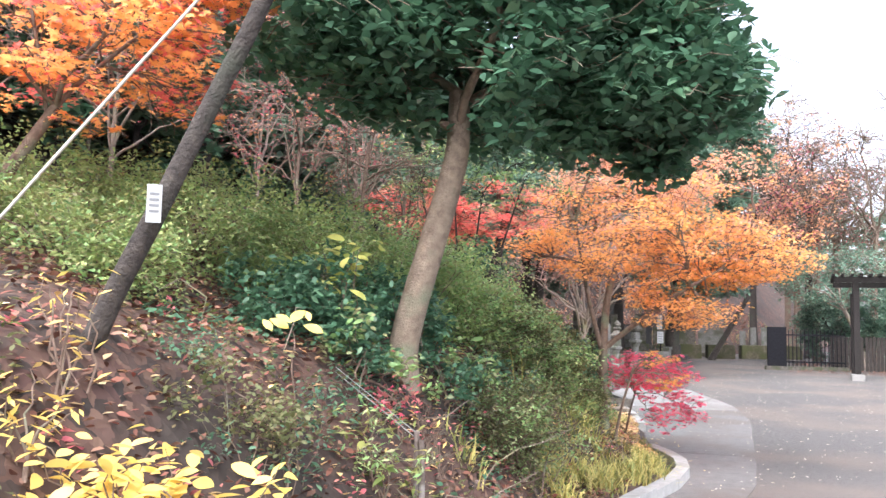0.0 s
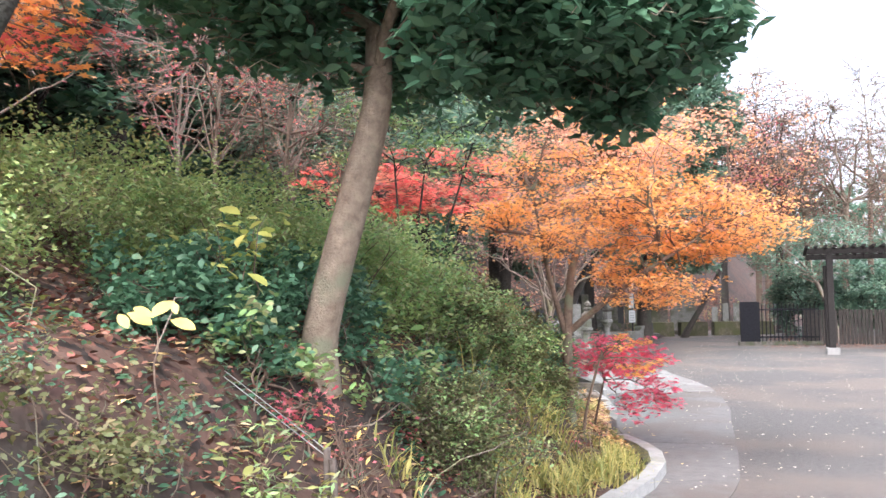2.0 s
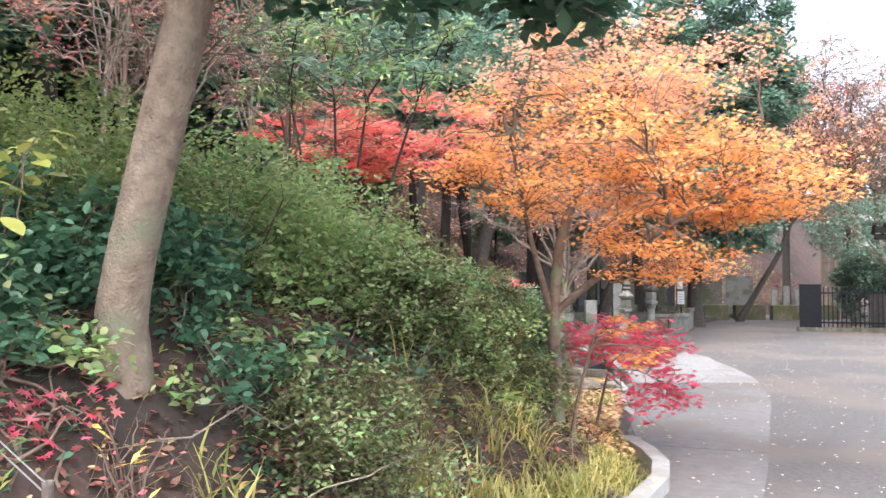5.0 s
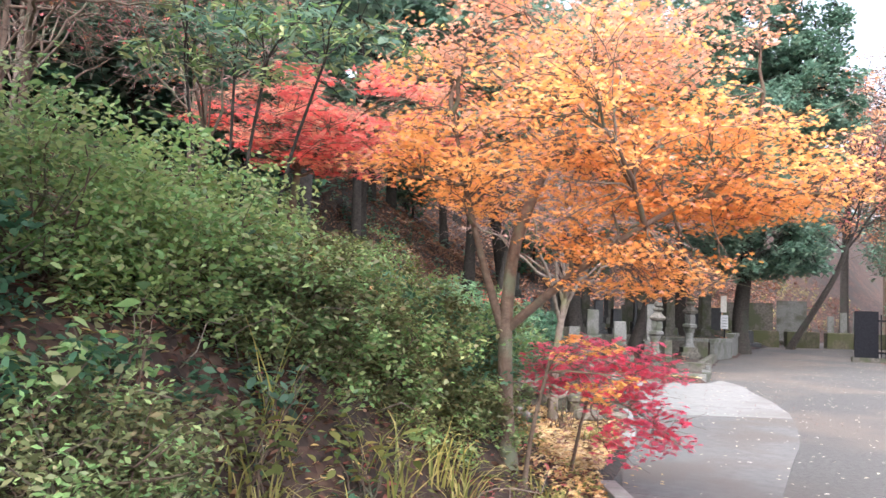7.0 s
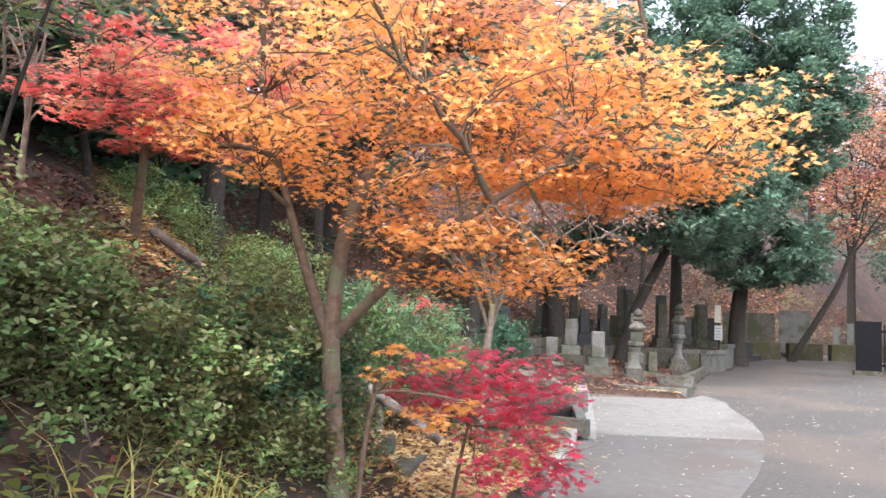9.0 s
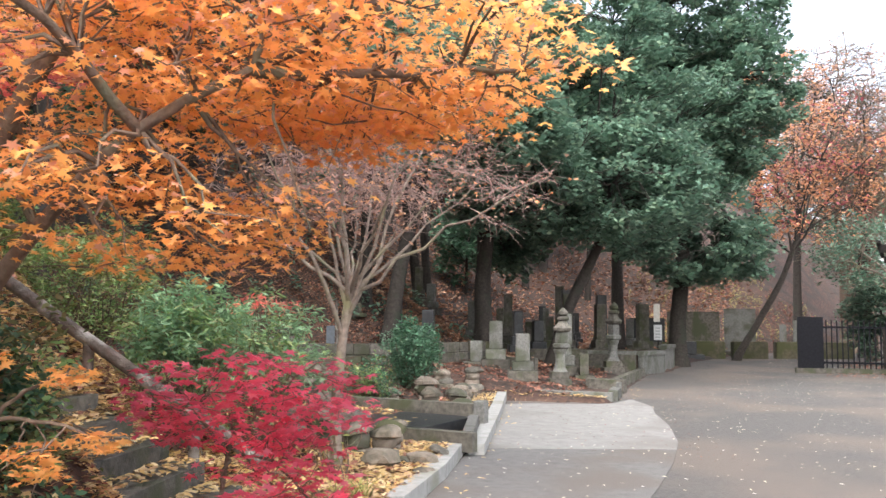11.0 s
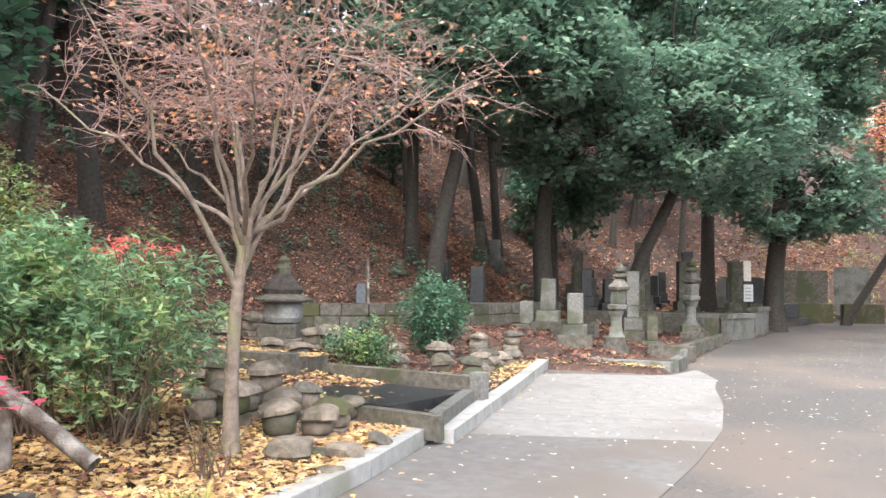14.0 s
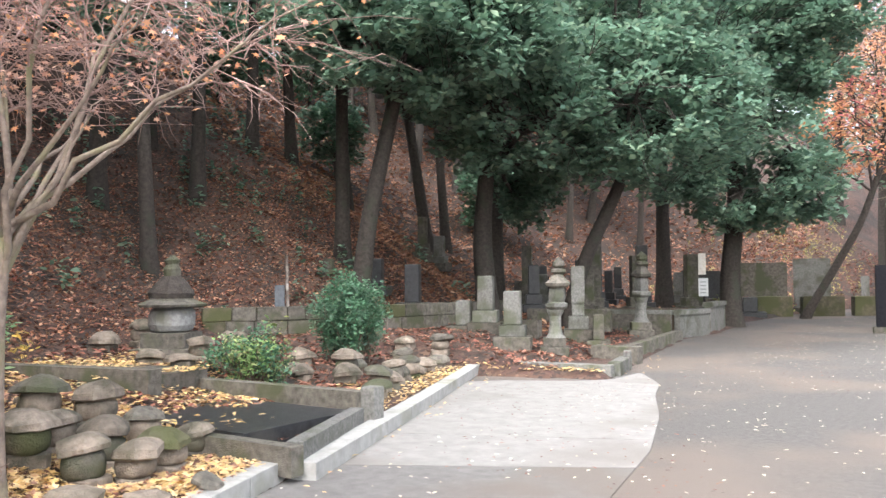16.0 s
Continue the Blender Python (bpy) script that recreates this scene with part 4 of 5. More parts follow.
ground_cover(2500, (-22, -11.5), (17, 33), 0.16, L_wood, 506, LEAF_OVAL, "green tufts on the wooded slope", 0.5)
shrub("azalea", "small shrub with green and yellow leaves", [((-2.75, 5.35, 0.95), (0.35, 0.3, 0.25), 1)], 300, 0.07, [L_lime, L_azalea, L_azalea], 511, LEAF_SLIM, stem_r=0.005, group="bank shrubs")
shrub("azalea", "small crimson-leaved shrub at the foot of a tree", [((-2.95, 5.95, 1.2), (0.18, 0.18, 0.15), 1)], 120, 0.06, [L_dullred, L_dullred, L_red], 512, LEAF_MAPLE, group="bank shrubs")
shrub("twiggy_shrub", "pink-brown leafless twiggy shrub by the tree", [((-2.65, 6.2, 1.05), (0.3, 0.3, 0.3), 1)], 60, 0.04, [L_dullred], 513, bark=M_bark_maple, stems=16, stem_r=0.004, group="bank shrubs")
g = np.random.default_rng(520)
lines = []
for k in range(46):
    x, y = g.uniform(-3.6, -2.2), g.uniform(4.0, 11.0)
    a = np.array([x, y, float(land_z(x, y)) - 0.03])
    lines.append((bend(a, a + g.normal(0, 1, 3) * (0.45, 0.45, 0.1) + (0, 0, 0.35), 0.1, 6, 0.05, g), np.linspace(0.006, 0.002, 6)))
tagged(place("dry_stalks", raw_mesh("dry_stalks", *tubes(lines, 4), M_bark_pale, True)), "thin dry stalks arching over the bank", "stalks", kind="stuff")
ground_cover(14000, (-13, 0), (45, 62), 0.15, L_brown, 507, LEAF_SLIM, "dry brown brush on the far slope", 0.5)
ground_cover(4000, (-13, 0), (46, 62), 0.15, L_grass, 508, LEAF_SLIM, "yellowing grass on the far slope", 0.6)
for k, (x, y, h) in enumerate(((-3.0, 7.9, 0.5), (-2.9, 8.9, 0.45), (-3.3, 7.2, 0.55), (-3.2, 9.2, 0.75), (-3.6, 6.6, 0.6))):
    leafy_plant(x, y, h, 0.25, 30, 0.11, L_wood if k % 2 else L_azalea, 530 + k, "leafy plant with broad pale green leaves in the hedge", "broadleaf_plant", category="plant")

# ---- graves ----
def stone_block(root, name, x, y, z, sx, sy, sz, turn, mat, rough=0.006, taper=1.0, bevel=0.02, label=""):
    bm = bmesh.new()
    block(bm, x, y, z, sx, sy, sz, turn, bevel, taper, rough)
    return part(name, bm, mat, root, label)


def gravestone(x, y, w, top, turn, label, steps=2, mat=M_granite, deep=None):
    """An upright stone on stepped plinths; top is its height in the world."""
    z = float(land_z(x, y))
    h = top - z
    root = thing("gravestone", (x, y, z), label, "gravestone", "gravestones")
    low = min(0.28, h * 0.2)
    zz = z - 0.05
    for k in range(steps):
        s = 2.1 - 0.6 * k
        stone_block(root, "base" if k == 0 else "plinth", x, y, zz, w * s, w * s, low + (0.05 if k == 0 else 0), turn, M_stone if k == 0 and mat is M_granite else mat, 0.012)
        zz += low + (0.05 if k == 0 else 0)
    stone_block(root, "stone", x, y, zz, w, deep or w, top - zz, turn, mat, 0.004, 0.97, 0.03)
    return root


TURN = 0.45
gravestone(-8.35, 28.0, 0.34, 1.66, TURN, "tall upright grey granite gravestone on stepped base")
gravestone(-7.3, 27.3, 0.34, 1.36, TURN, "upright grey gravestone on a stepped mossy base")
gravestone(-8.9, 28.0, 0.32, 1.15, TURN, "low upright gravestone without a plinth", 1)
gravestone(-7.33, 30.22, 0.3, 1.87, TURN, "tall pale granite gravestone behind a stone lantern", 3)
gravestone(-6.75, 30.0, 0.24, 0.82, TURN, "small dark square grave marker", 1, M_stone)
gravestone(-10.7, 28.6, 0.34, 1.95, TURN, "dark upright gravestone in the shade of trees", 1, M_darkstone)
gravestone(-11.6, 28.4, 0.28, 2.1, TURN, "dark slim gravestone in the shade of trees", 1, M_darkstone)
gravestone(-12.3, 27.5, 0.22, 2.1, TURN, "thin grey stone post below the trees", 1, M_stone)
for k, (x, y, t, w) in enumerate(((-9.2, 35.2, 2.6, 0.32), (-9.8, 36.6, 2.8, 0.3), (-8.7, 37.0, 2.3, 0.34), (-10.6, 38.0, 3.0, 0.32), (-9.4, 39.2, 2.7, 0.36), (-8.2, 40.5, 2.4, 0.4), (-11.3, 35.0, 2.6, 0.3), (-10.2, 33.4, 2.0, 0.3), (-8.6, 33.4, 1.7, 0.3))):
    gravestone(x, y, w, t, TURN + 0.1 * (k % 3), "dark polished gravestone on the terrace" if k % 3 == 1 else "weathered grey gravestone on the terrace", 2, M_darkstone if k % 3 == 1 else M_stone)

gg = np.random.default_rng(88)
for k in range(16):
    x, y = gg.uniform(-14.5, -9), gg.uniform(32.2, 43)
    gravestone(x, y, gg.uniform(0.26, 0.36), float(land_z(x, y)) + gg.uniform(0.9, 1.6), TURN + gg.uniform(-0.2, 0.2), "weathered grey gravestone among trees on the slope" if k % 3 else "dark polished gravestone among trees on the slope", 2, M_granite if k % 3 == 1 else M_stone if k % 3 else M_darkstone)


def stone_tower(x, y, top, lean, label):
    """A slim stone pagoda lantern of stacked pieces."""
    z = float(land_z(x, y))
    k = (top - z) / 2.03
    root = thing("stone_lantern", (x, y, z), label, "stone lantern", "stone lanterns")
    stone_block(root, "base", x, y, z - 0.05, 0.58 * k, 0.58 * k, 0.2 * k + 0.05, 0.5, M_stone, 0.012)
    stone_block(root, "plinth", x, y, z + 0.2 * k, 0.46 * k, 0.46 * k, 0.18 * k, 0.5, M_stone, 0.01)
    for name, prof, sides in (("shaft", [(0.2, 0.38), (0.15, 0.46), (0.125, 0.62), (0.13, 0.82), (0.17, 0.9), (0.18, 0.95)], 14),
                              ("platform", [(0.17, 0.95), (0.24, 1.0), (0.25, 1.08), (0.16, 1.11)], 6),
                              ("light_box", [(0.17, 1.11), (0.185, 1.2), (0.18, 1.34), (0.16, 1.4)], 6),
                              ("roof", [(0.17, 1.4), (0.25, 1.44), (0.27, 1.5), (0.21, 1.55), (0.14, 1.62), (0.11, 1.67)], 6),
                              ("finial", [(0.09, 1.67), (0.16, 1.72), (0.15, 1.77), (0.08, 1.8), (0.13, 1.85), (0.12, 1.92), (0.06, 1.98), (0.015, 2.03)], 12)):
        bm = bmesh.new()
        lathe(bm, x + lean * prof[0][1], y, z, [(r * k, hh * k) for r, hh in prof], sides, turn=0.3)
        for v in bm.verts:
            v.co += Vector(noise.noise_vector(v.co * 6)) * 0.012
        part(name, bm, M_stone if name in ("roof", "finial") else M_granite, root)
    return root


stone_tower(-6.25, 27.0, 1.98, 0.06, "slim weathered stone pagoda lantern beside the kerb")
stone_tower(-6.75, 32.4, 2.25, 0.03, "slim weathered stone pagoda lantern on the terrace")

# round stone urn with a broad mossy roof
UX, UY = -9.3, 21.0
UZ = float(land_z(UX, UY))
urn = thing("stone_urn", (UX, UY, UZ), "round stone urn on a plinth under a mossy roof slab", "stone lantern")
stone_block(urn, "base", UX, UY, UZ - 0.05, 0.9, 0.9, 0.22, 0.5, M_stone, 0.02)
stone_block(urn, "plinth", UX, UY, UZ + 0.17, 0.66, 0.66, 0.22, 0.5, M_stone, 0.015)
for name, mat, prof, sd in (("bowl", M_palestone, [(0.2, 0.39), (0.29, 0.42), (0.325, 0.5), (0.32, 0.64), (0.31, 0.7), (0.27, 0.74)], 18),
                            ("roof", M_stone, [(0.28, 0.74), (0.49, 0.76), (0.5, 0.79), (0.34, 0.85), (0.32, 0.87)], 8),
                            ("cap", M_bark_dark, [(0.32, 0.87), (0.34, 0.95), (0.25, 1.08), (0.13, 1.2)], 9),
                            ("finial", M_stone, [(0.12, 1.2), (0.13, 1.3), (0.09, 1.36), (0.12, 1.42), (0.03, 1.5)], 10)):
    bm = bmesh.new()
    lathe(bm, UX, UY, UZ, prof, sd, turn=0.2)
    for v in bm.verts:
        v.co += Vector(noise.noise_vector(v.co * 5)) * 0.02
    part(name, bm, mat, urn)


def boulder(name, x, y, z, r, flat, seed, mat, label, root=None, group=""):
    gen = np.random.default_rng(seed)
    bm = bmesh.new()
    bmesh.ops.create_icosphere(bm, subdivisions=2, radius=1.0)
    a, st = gen.uniform(0, math.tau), gen.uniform(0.8, 1.15)
    for v in bm.verts:
        n = 1 + 0.35 * noise.noise(v.co * 1.4 + Vector((seed, 0, 0)))
        q = v.co * n
        q.z = max(-0.75, min(0.75, q.z))
        v.co = Vector((x + r * (q.x * st * math.cos(a) - q.y * math.sin(a)), y + r * (q.x * st * math.sin(a) + q.y * math.cos(a)), z + flat * r * (q.z + 0.75)))
    ob = part(name, bm, mat, root, smooth=False)
    if root is None:
        tagged(ob, label, "stone", group)
    return ob


def stone_stack(x, y, r, n, seed):
    """A little memorial of worn stones: a rough base, round drums, and a broad domed cap."""
    gen = np.random.default_rng(seed)
    z = float(land_z(x, y)) - 0.04
    root = thing("stone_stack", (x, y, z), "small stack of rounded weathered memorial stones", "stone stack", "stone stacks")

    def mat(k):
        return M_moss if (seed + k) % 17 == 0 else M_tan if (seed * 3 + k) % 4 else M_stone

    def turned(name, prof, sides, k, wob):
        bm = bmesh.new()
        lathe(bm, x + gen.normal(0, 0.012), y + gen.normal(0, 0.012), z, prof, sides, turn=gen.uniform(0, 1.5))
        for v in bm.verts:
            v.co += Vector(noise.noise_vector(v.co * 4 + Vector((seed, 0, 0)))) * wob
        part(name, bm, mat(k), root, smooth=sides > 10)

    if n == 1:
        boulder("stone", x, y, z, r, 0.75, seed * 7, mat(0), "", root)
        return root
    z += 0.03
    h = r * gen.uniform(0.55, 0.85)
    stone_block(root, "base", x, y, z, r * 1.75, r * 1.65, h, gen.uniform(0, 1.5), mat(0), 0.03, 0.94, 0.04)
    z += h - 0.008
    for k in range(1, n - 1):
        q, h = r * gen.uniform(0.85, 0.98), r * gen.uniform(0.85, 1.15)
        turned("drum", [(q * 0.78, 0), (q * 0.96, h * 0.18), (q, h * 0.5), (q * 0.95, h * 0.8), (q * 0.74, h)], 14, k, 0.012)
        z += h - 0.008
    q, h = r * gen.uniform(1.08, 1.28), r * gen.uniform(0.65, 0.95)
    turned("cap", [(q * 0.8, 0), (q, h * 0.1), (q * 0.96, h * 0.45), (q * 0.72, h * 0.75), (q * 0.5, h * 0.92), (q * 0.3, h)], 9 if seed % 3 == 0 else 7, n, 0.05)
    return root


k = 0
for x, y, r, n in ((-4.6, 16.8, 0.17, 3), (-4.42, 17.05, 0.15, 3), (-4.6, 17.45, 0.16, 3), (-4.82, 17.9, 0.14, 3), (-5.05, 16.62, 0.18, 3), (-5.15, 16.35, 0.16, 3), (-6.0, 17.25, 0.18, 3), (-5.7, 17.55, 0.18, 3),
                   (-5.0, 17.2, 0.17, 3), (-5.35, 17.0, 0.16, 3), (-5.3, 17.75, 0.16, 3), (-6.5, 17.5, 0.18, 2), (-3.66, 16.62, 0.17, 1), (-3.75, 17.15, 0.1, 2), (-3.95, 16.3, 0.2, 1), (-3.85, 16.5, 0.12, 1), (-3.35, 16.15, 0.12, 1),
                   (-5.75, 21.3, 0.16, 2), (-6.0, 21.7, 0.16, 3), (-6.2, 22.1, 0.17, 2), (-6.4, 22.5, 0.16, 3), (-6.6, 22.9, 0.17, 2), (-6.75, 23.3, 0.16, 3), (-6.95, 23.7, 0.17, 2), (-7.1, 24.2, 0.16, 2),
                   (-7.3, 24.8, 0.17, 2), (-7.6, 25.3, 0.17, 3), (-6.5, 21.6, 0.17, 2), (-6.8, 22.0, 0.18, 3), (-7.1, 22.4, 0.16, 2), (-7.3, 21.6, 0.17, 2), (-7.7, 21.9, 0.17, 2), (-8.1, 21.4, 0.18, 2), (-8.3, 20.7, 0.17, 3),
                   (-8.5, 20.1, 0.18, 2), (-8.0, 20.2, 0.16, 2), (-9.9, 20.3, 0.2, 2), (-10.3, 21.2, 0.18, 3), (-8.9, 22.0, 0.18, 2), (-9.6, 22.4, 0.2, 2), (-8.3, 22.6, 0.18, 2), (-7.9, 24.6, 0.18, 2), (-8.3, 25.2, 0.18, 2), (-8.6, 24.0, 0.2, 2)):
    k += 1
    stone_stack(x, y, r, n, 300 + k)


# low grave plots edged with stone bars
def bar(root, name, a, b, z0, high, thick, mat):
    (x0, y0), (x1, y1) = a, b
    stone_block(root, name, (x0 + x1) / 2, (y0 + y1) / 2, z0, math.hypot(x1 - x0, y1 - y0), thick, high, math.atan2(y1 - y0, x1 - x0), mat, 0.006)


plot = thing("grave_plot", on(-5.4, 18.9), "low grave plot with dark slab and stone border", "grave plot")
bar(plot, "border", (-7.6, 19.75), (-4.75, 19.9), 0.1, 0.33, 0.16, M_stone)
bar(plot, "border", (-5.2, 17.95), (-3.75, 18.0), 0.06, 0.23, 0.14, M_stone)
bar(plot, "border", (-3.9, 18.12), (-4.67, 19.74), 0.06, 0.23, 0.14, M_granite)
bar(plot, "slab", (-6.9, 18.9), (-4.62, 18.95), 0.05, 0.22, 1.45, M_darkstone)
stone_block(plot, "corner_post", -4.68, 19.98, 0.05, 0.18, 0.18, 0.42, 0.1, M_granite)
plot = thing("grave_plot", on(-7.6, 18.6), "raised leaf-covered grave plot with a thick stone edge", "grave plot")
bar(plot, "edge", (-9.6, 18.0), (-6.55, 18.75), 0.15, 0.5, 0.2, M_stone)
bar(plot, "slab", (-9.9, 18.9), (-7.0, 19.3), 0.2, 0.34, 1.1, M_stone)
plot = thing("grave_border", on(-5.3, 26.0), "low worn stone border around a grave", "grave plot")
bar(plot, "bar", (-6.9, 25.55), (-4.62, 25.85), -0.05, 0.24, 0.24, M_granite)
bar(plot, "bar", (-4.66, 26.0), (-4.95, 27.2), -0.05, 0.27, 0.2, M_granite)
bar(plot, "bar", (-5.9, 27.9), (-5.0, 27.95), -0.03, 0.36, 0.3, M_stone)
stone_block(plot, "post", -4.85, 27.0, 0.0, 0.14, 0.14, 0.33, 0.3, M_granite, taper=0.9)

# raised plots along the lane
plot = thing("terrace_plot", on(-7.2, 35.0), "raised grave plot faced with pale granite panels", "grave plot")
for a, b, top in (((-6.3, 33.65), (-6.1, 35.35), 0.8), ((-6.15, 35.6), (-6.35, 37.6), 0.95)):
    bar(plot, "panel", a, b, 0.1, top - 0.22, 0.16, M_granite)
    bar(plot, "coping", a, b, top - 0.118, 0.12, 0.26, M_granite)
bar(plot, "panel", (-9.3, 33.3), (-6.42, 33.6), 0.1, 0.6, 0.16, M_stone)
bar(plot, "coping", (-9.3, 33.3), (-6.4, 33.6), 0.704, 0.1, 0.24, M_granite)
bar(plot, "fill", (-7.9, 33.8), (-7.9, 37.6), 0.05, 0.68, 2.9, M_soil)
bar(plot, "edge", (-5.35, 28.2), (-6.2, 33.5), 0.0, 0.32, 0.18, M_stone)
plot = thing("terrace_wall", on(-8.0, 31.5), "low pale stone wall edging a grave terrace", "wall")
bar(plot, "block", (-9.6, 32.0), (-7.5, 32.4), 0.3, 0.55, 0.2, M_stone)
bar(plot, "block", (-9.6, 29.4), (-7.8, 29.3), 0.3, 0.4, 0.2, M_stone)

# dry stone retaining wall at the foot of the hill
wall = thing("retaining_wall", on(-10.2, 26.5), "mossy stone block retaining wall at the hill's foot", "wall", kind="structure")
line = [(-11.9, 23.6), (-11.0, 24.9), (-10.0, 26.6), (-9.85, 31.0)]
gen = np.random.default_rng(5)
for row in range(3):
    for (x0, y0), (x1, y1) in zip(line, line[1:]):
        long = math.hypot(x1 - x0, y1 - y0)
        s = gen.uniform(-0.3, 0)
        while s < long - 0.1:
            w = gen.uniform(0.4, 0.75)
            a, b = max(0, s), min(long, s + w) - 0.015
            if b - a > 0.1:
                m = (a + b) / 2 / long
                stone_block(wall, "stone", x0 + (x1 - x0) * m, y0 + (y1 - y0) * m, 0.28 + 0.27 * row, b - a, 0.3 + gen.uniform(0, 0.05), 0.26, math.atan2(y1 - y0, x1 - x0), M_stone if gen.uniform() < 0.75 else M_moss, 0.015)
            s += w

# white notice post
post = thing("notice_post", on(-6.55, 36.6), "slim white notice post with a small green-edged board", "sign")
stone_block(post, "post", -6.55, 36.6, 0.6, 0.06, 0.05, 0.9, 0.3, M_steel, 0, bevel=0.004)
stone_block(post, "upper_board", -6.58, 36.55, 1.7, 0.2, 0.04, 0.6, 0.42, M_rope, 0, bevel=0.01)
board = stone_block(post, "board", -6.55, 36.55, 1.1, 0.26, 0.03, 0.5, 0.42, M_white, 0, bevel=0.006)
for k in range(4):
    stone_block(board, "text_bar", -6.545, 36.53, 1.18 + 0.1 * k, 0.16, 0.012, 0.03, 0.42, M_ink, 0, bevel=0)
st = place("wooden_stake", raw_mesh("wooden_stake", *tubes([(bend((-11.15, 25.1, 0.8), (-11.2, 25.1, 2.1), 0, 5, 0.003), np.full(5, 0.035))], 6), M_wood, True))
tagged(st, "thin weathered wooden stake among the graves", "stake")
gb = stone_block(None, "grey_board", -11.28, 25.0, 0.75, 0.2, 0.03, 0.75, 0.5, M_steelblue, 0, bevel=0.004)
tagged(gb, "narrow blue-grey board propped beside a wooden stake", "board")

# far graves and mossy edging blocks beyond the bend
for k, (x, y, w, top, m) in enumerate(((-5.85, 47.4, 1.3, 2.35, M_granite), (-7.6, 46.2, 2.2, 2.2, M_stone), (-9.3, 45.0, 1.5, 1.9, M_darkstone))):
    r = thing("grave_slab", on(x, y), ("pale", "grey", "dark")[k] + " upright memorial slab beyond the bend", "gravestone", "memorial slabs")
    stone_block(r, "plinth", x, y, float(land_z(x, y)) - 0.1, w * 1.15, 0.7, 0.35, 0.25, M_stone)
    stone_block(r, "slab", x, y, float(land_z(x, y)) + 0.25, w, 0.3, top - float(land_z(x, y)) - 0.25, 0.25, m)
for k in range(4):
    x, y = -6.7 + 1.55 * k, 44.6 + 0.9 * k
    blk = stone_block(None, "edging_block", x, y, 0.1, 1.4, 0.5, 0.85, 0.45, M_moss, 0.03, bevel=0.05)
    tagged(blk, "moss-covered edging block at the bend of the lane", "stone block", "edging blocks")
gravestone(-7.0, 43.0, 0.5, 0.95, 0.3, "dark square stone at the lane's edge", 1, M_darkstone)
for k in range(3):
    x, y = -4.6 + 0.55 * k, 51.5 + 0.5 * k
    z = float(land_z(x, y))
    r = thing("stone_pillar", (x, y, z), "pale slim stone pillar on the far slope", "pillar", "stone pillars")
    stone_block(r, "shaft", x, y, z - 0.1, 0.3, 0.3, 1.7 - 0.2 * (k == 0), 0.2, M_granite)

# ---- iron gate and fence across the lane ----
GX, GY = -2.3, 37.4
gate = thing("iron_gate", (GX, GY, float(road_z(GY))), "black iron gate folded open beside a low plinth", "gate")
stone_block(gate, "plinth", GX + 1.4, GY + 0.5, float(road_z(GY)) - 0.05, 3.2, 0.35, 0.22, 0.25, M_stone)
stone_block(gate, "panel", GX + 0.3, GY + 0.1, 0.3, 0.75, 0.12, 1.6, 0.25, M_iron, 0, bevel=0.01)
stone_block(gate, "rail", GX + 1.7, GY + 0.5, 1.55, 2.3, 0.05, 0.06, 0.25, M_iron, 0, bevel=0.004)
stone_block(gate, "rail", GX + 1.7, GY + 0.5, 0.45, 2.3, 0.05, 0.06, 0.25, M_iron, 0, bevel=0.004)
for k in range(15):
    stone_block(gate, "bar", GX + 0.75 + 0.15 * k, GY + 0.24 + 0.038 * k, 0.2, 0.035, 0.035, 1.6, 0.25, M_iron, 0, bevel=0.003)
for k, x in enumerate((1.3, 2.6, 3.9, 5.2)):
    f = thing("board_fence", on(GX + x + 1.6, GY + 0.95 + 0.3 * k), "dark timber fence panel under the trees", "fence", "fence panels")
    for j in range(9):
        stone_block(f, "board", GX + x + 1.05 + 0.14 * j, GY + 0.95 + 0.3 * k + 0.03 * j, 0.05, 0.12, 0.03, 1.5, 0.22, M_bark_dark, 0, bevel=0.004)

# ---- slatted shelter roof on a post ----
PX, PY = 0.85, 33.0
PZ = float(road_z(PY))
shelter = thing("shelter", (PX, PY, PZ), "dark steel shelter with a slatted roof on posts", "shelter")
stone_block(shelter, "footing", PX, PY, PZ - 0.02, 0.42, 0.42, 0.24, 0.1, M_concrete)
for x, y in ((PX, PY), (PX + 5.0, PY + 0.6), (PX, PY + 4.0), (PX + 5.0, PY + 4.6)):
    stone_block(shelter, "post", x, y, PZ + (0.22 if (x, y) == (PX, PY) else -0.02), 0.2, 0.2, 3.2, 0.1, M_steel, 0, bevel=0.01)
for dy in (0.0, 4.0):
    bar(shelter, "beam", (PX - 0.7, PY - 0.08 + dy), (PX + 5.6, PY + 0.68 + dy), PZ + 3.42, 0.2, 0.16, M_steel)
for k in range(22):
    s = k / 21
    bar(shelter, "slat", (PX - 0.7 + 6.2 * s, PY - 0.7 + 0.75 * s), (PX - 0.75 + 6.2 * s, PY + 4.6 + 0.75 * s), PZ + 3.624, 0.07, 0.1, M_steel)

# ---- woods ----
LEAF_BROAD = np.array([(0, -0.5, 0), (0.3, 0.0, 0.05), (0, 0.5, -0.05), (-0.3, 0.0, 0.05)])


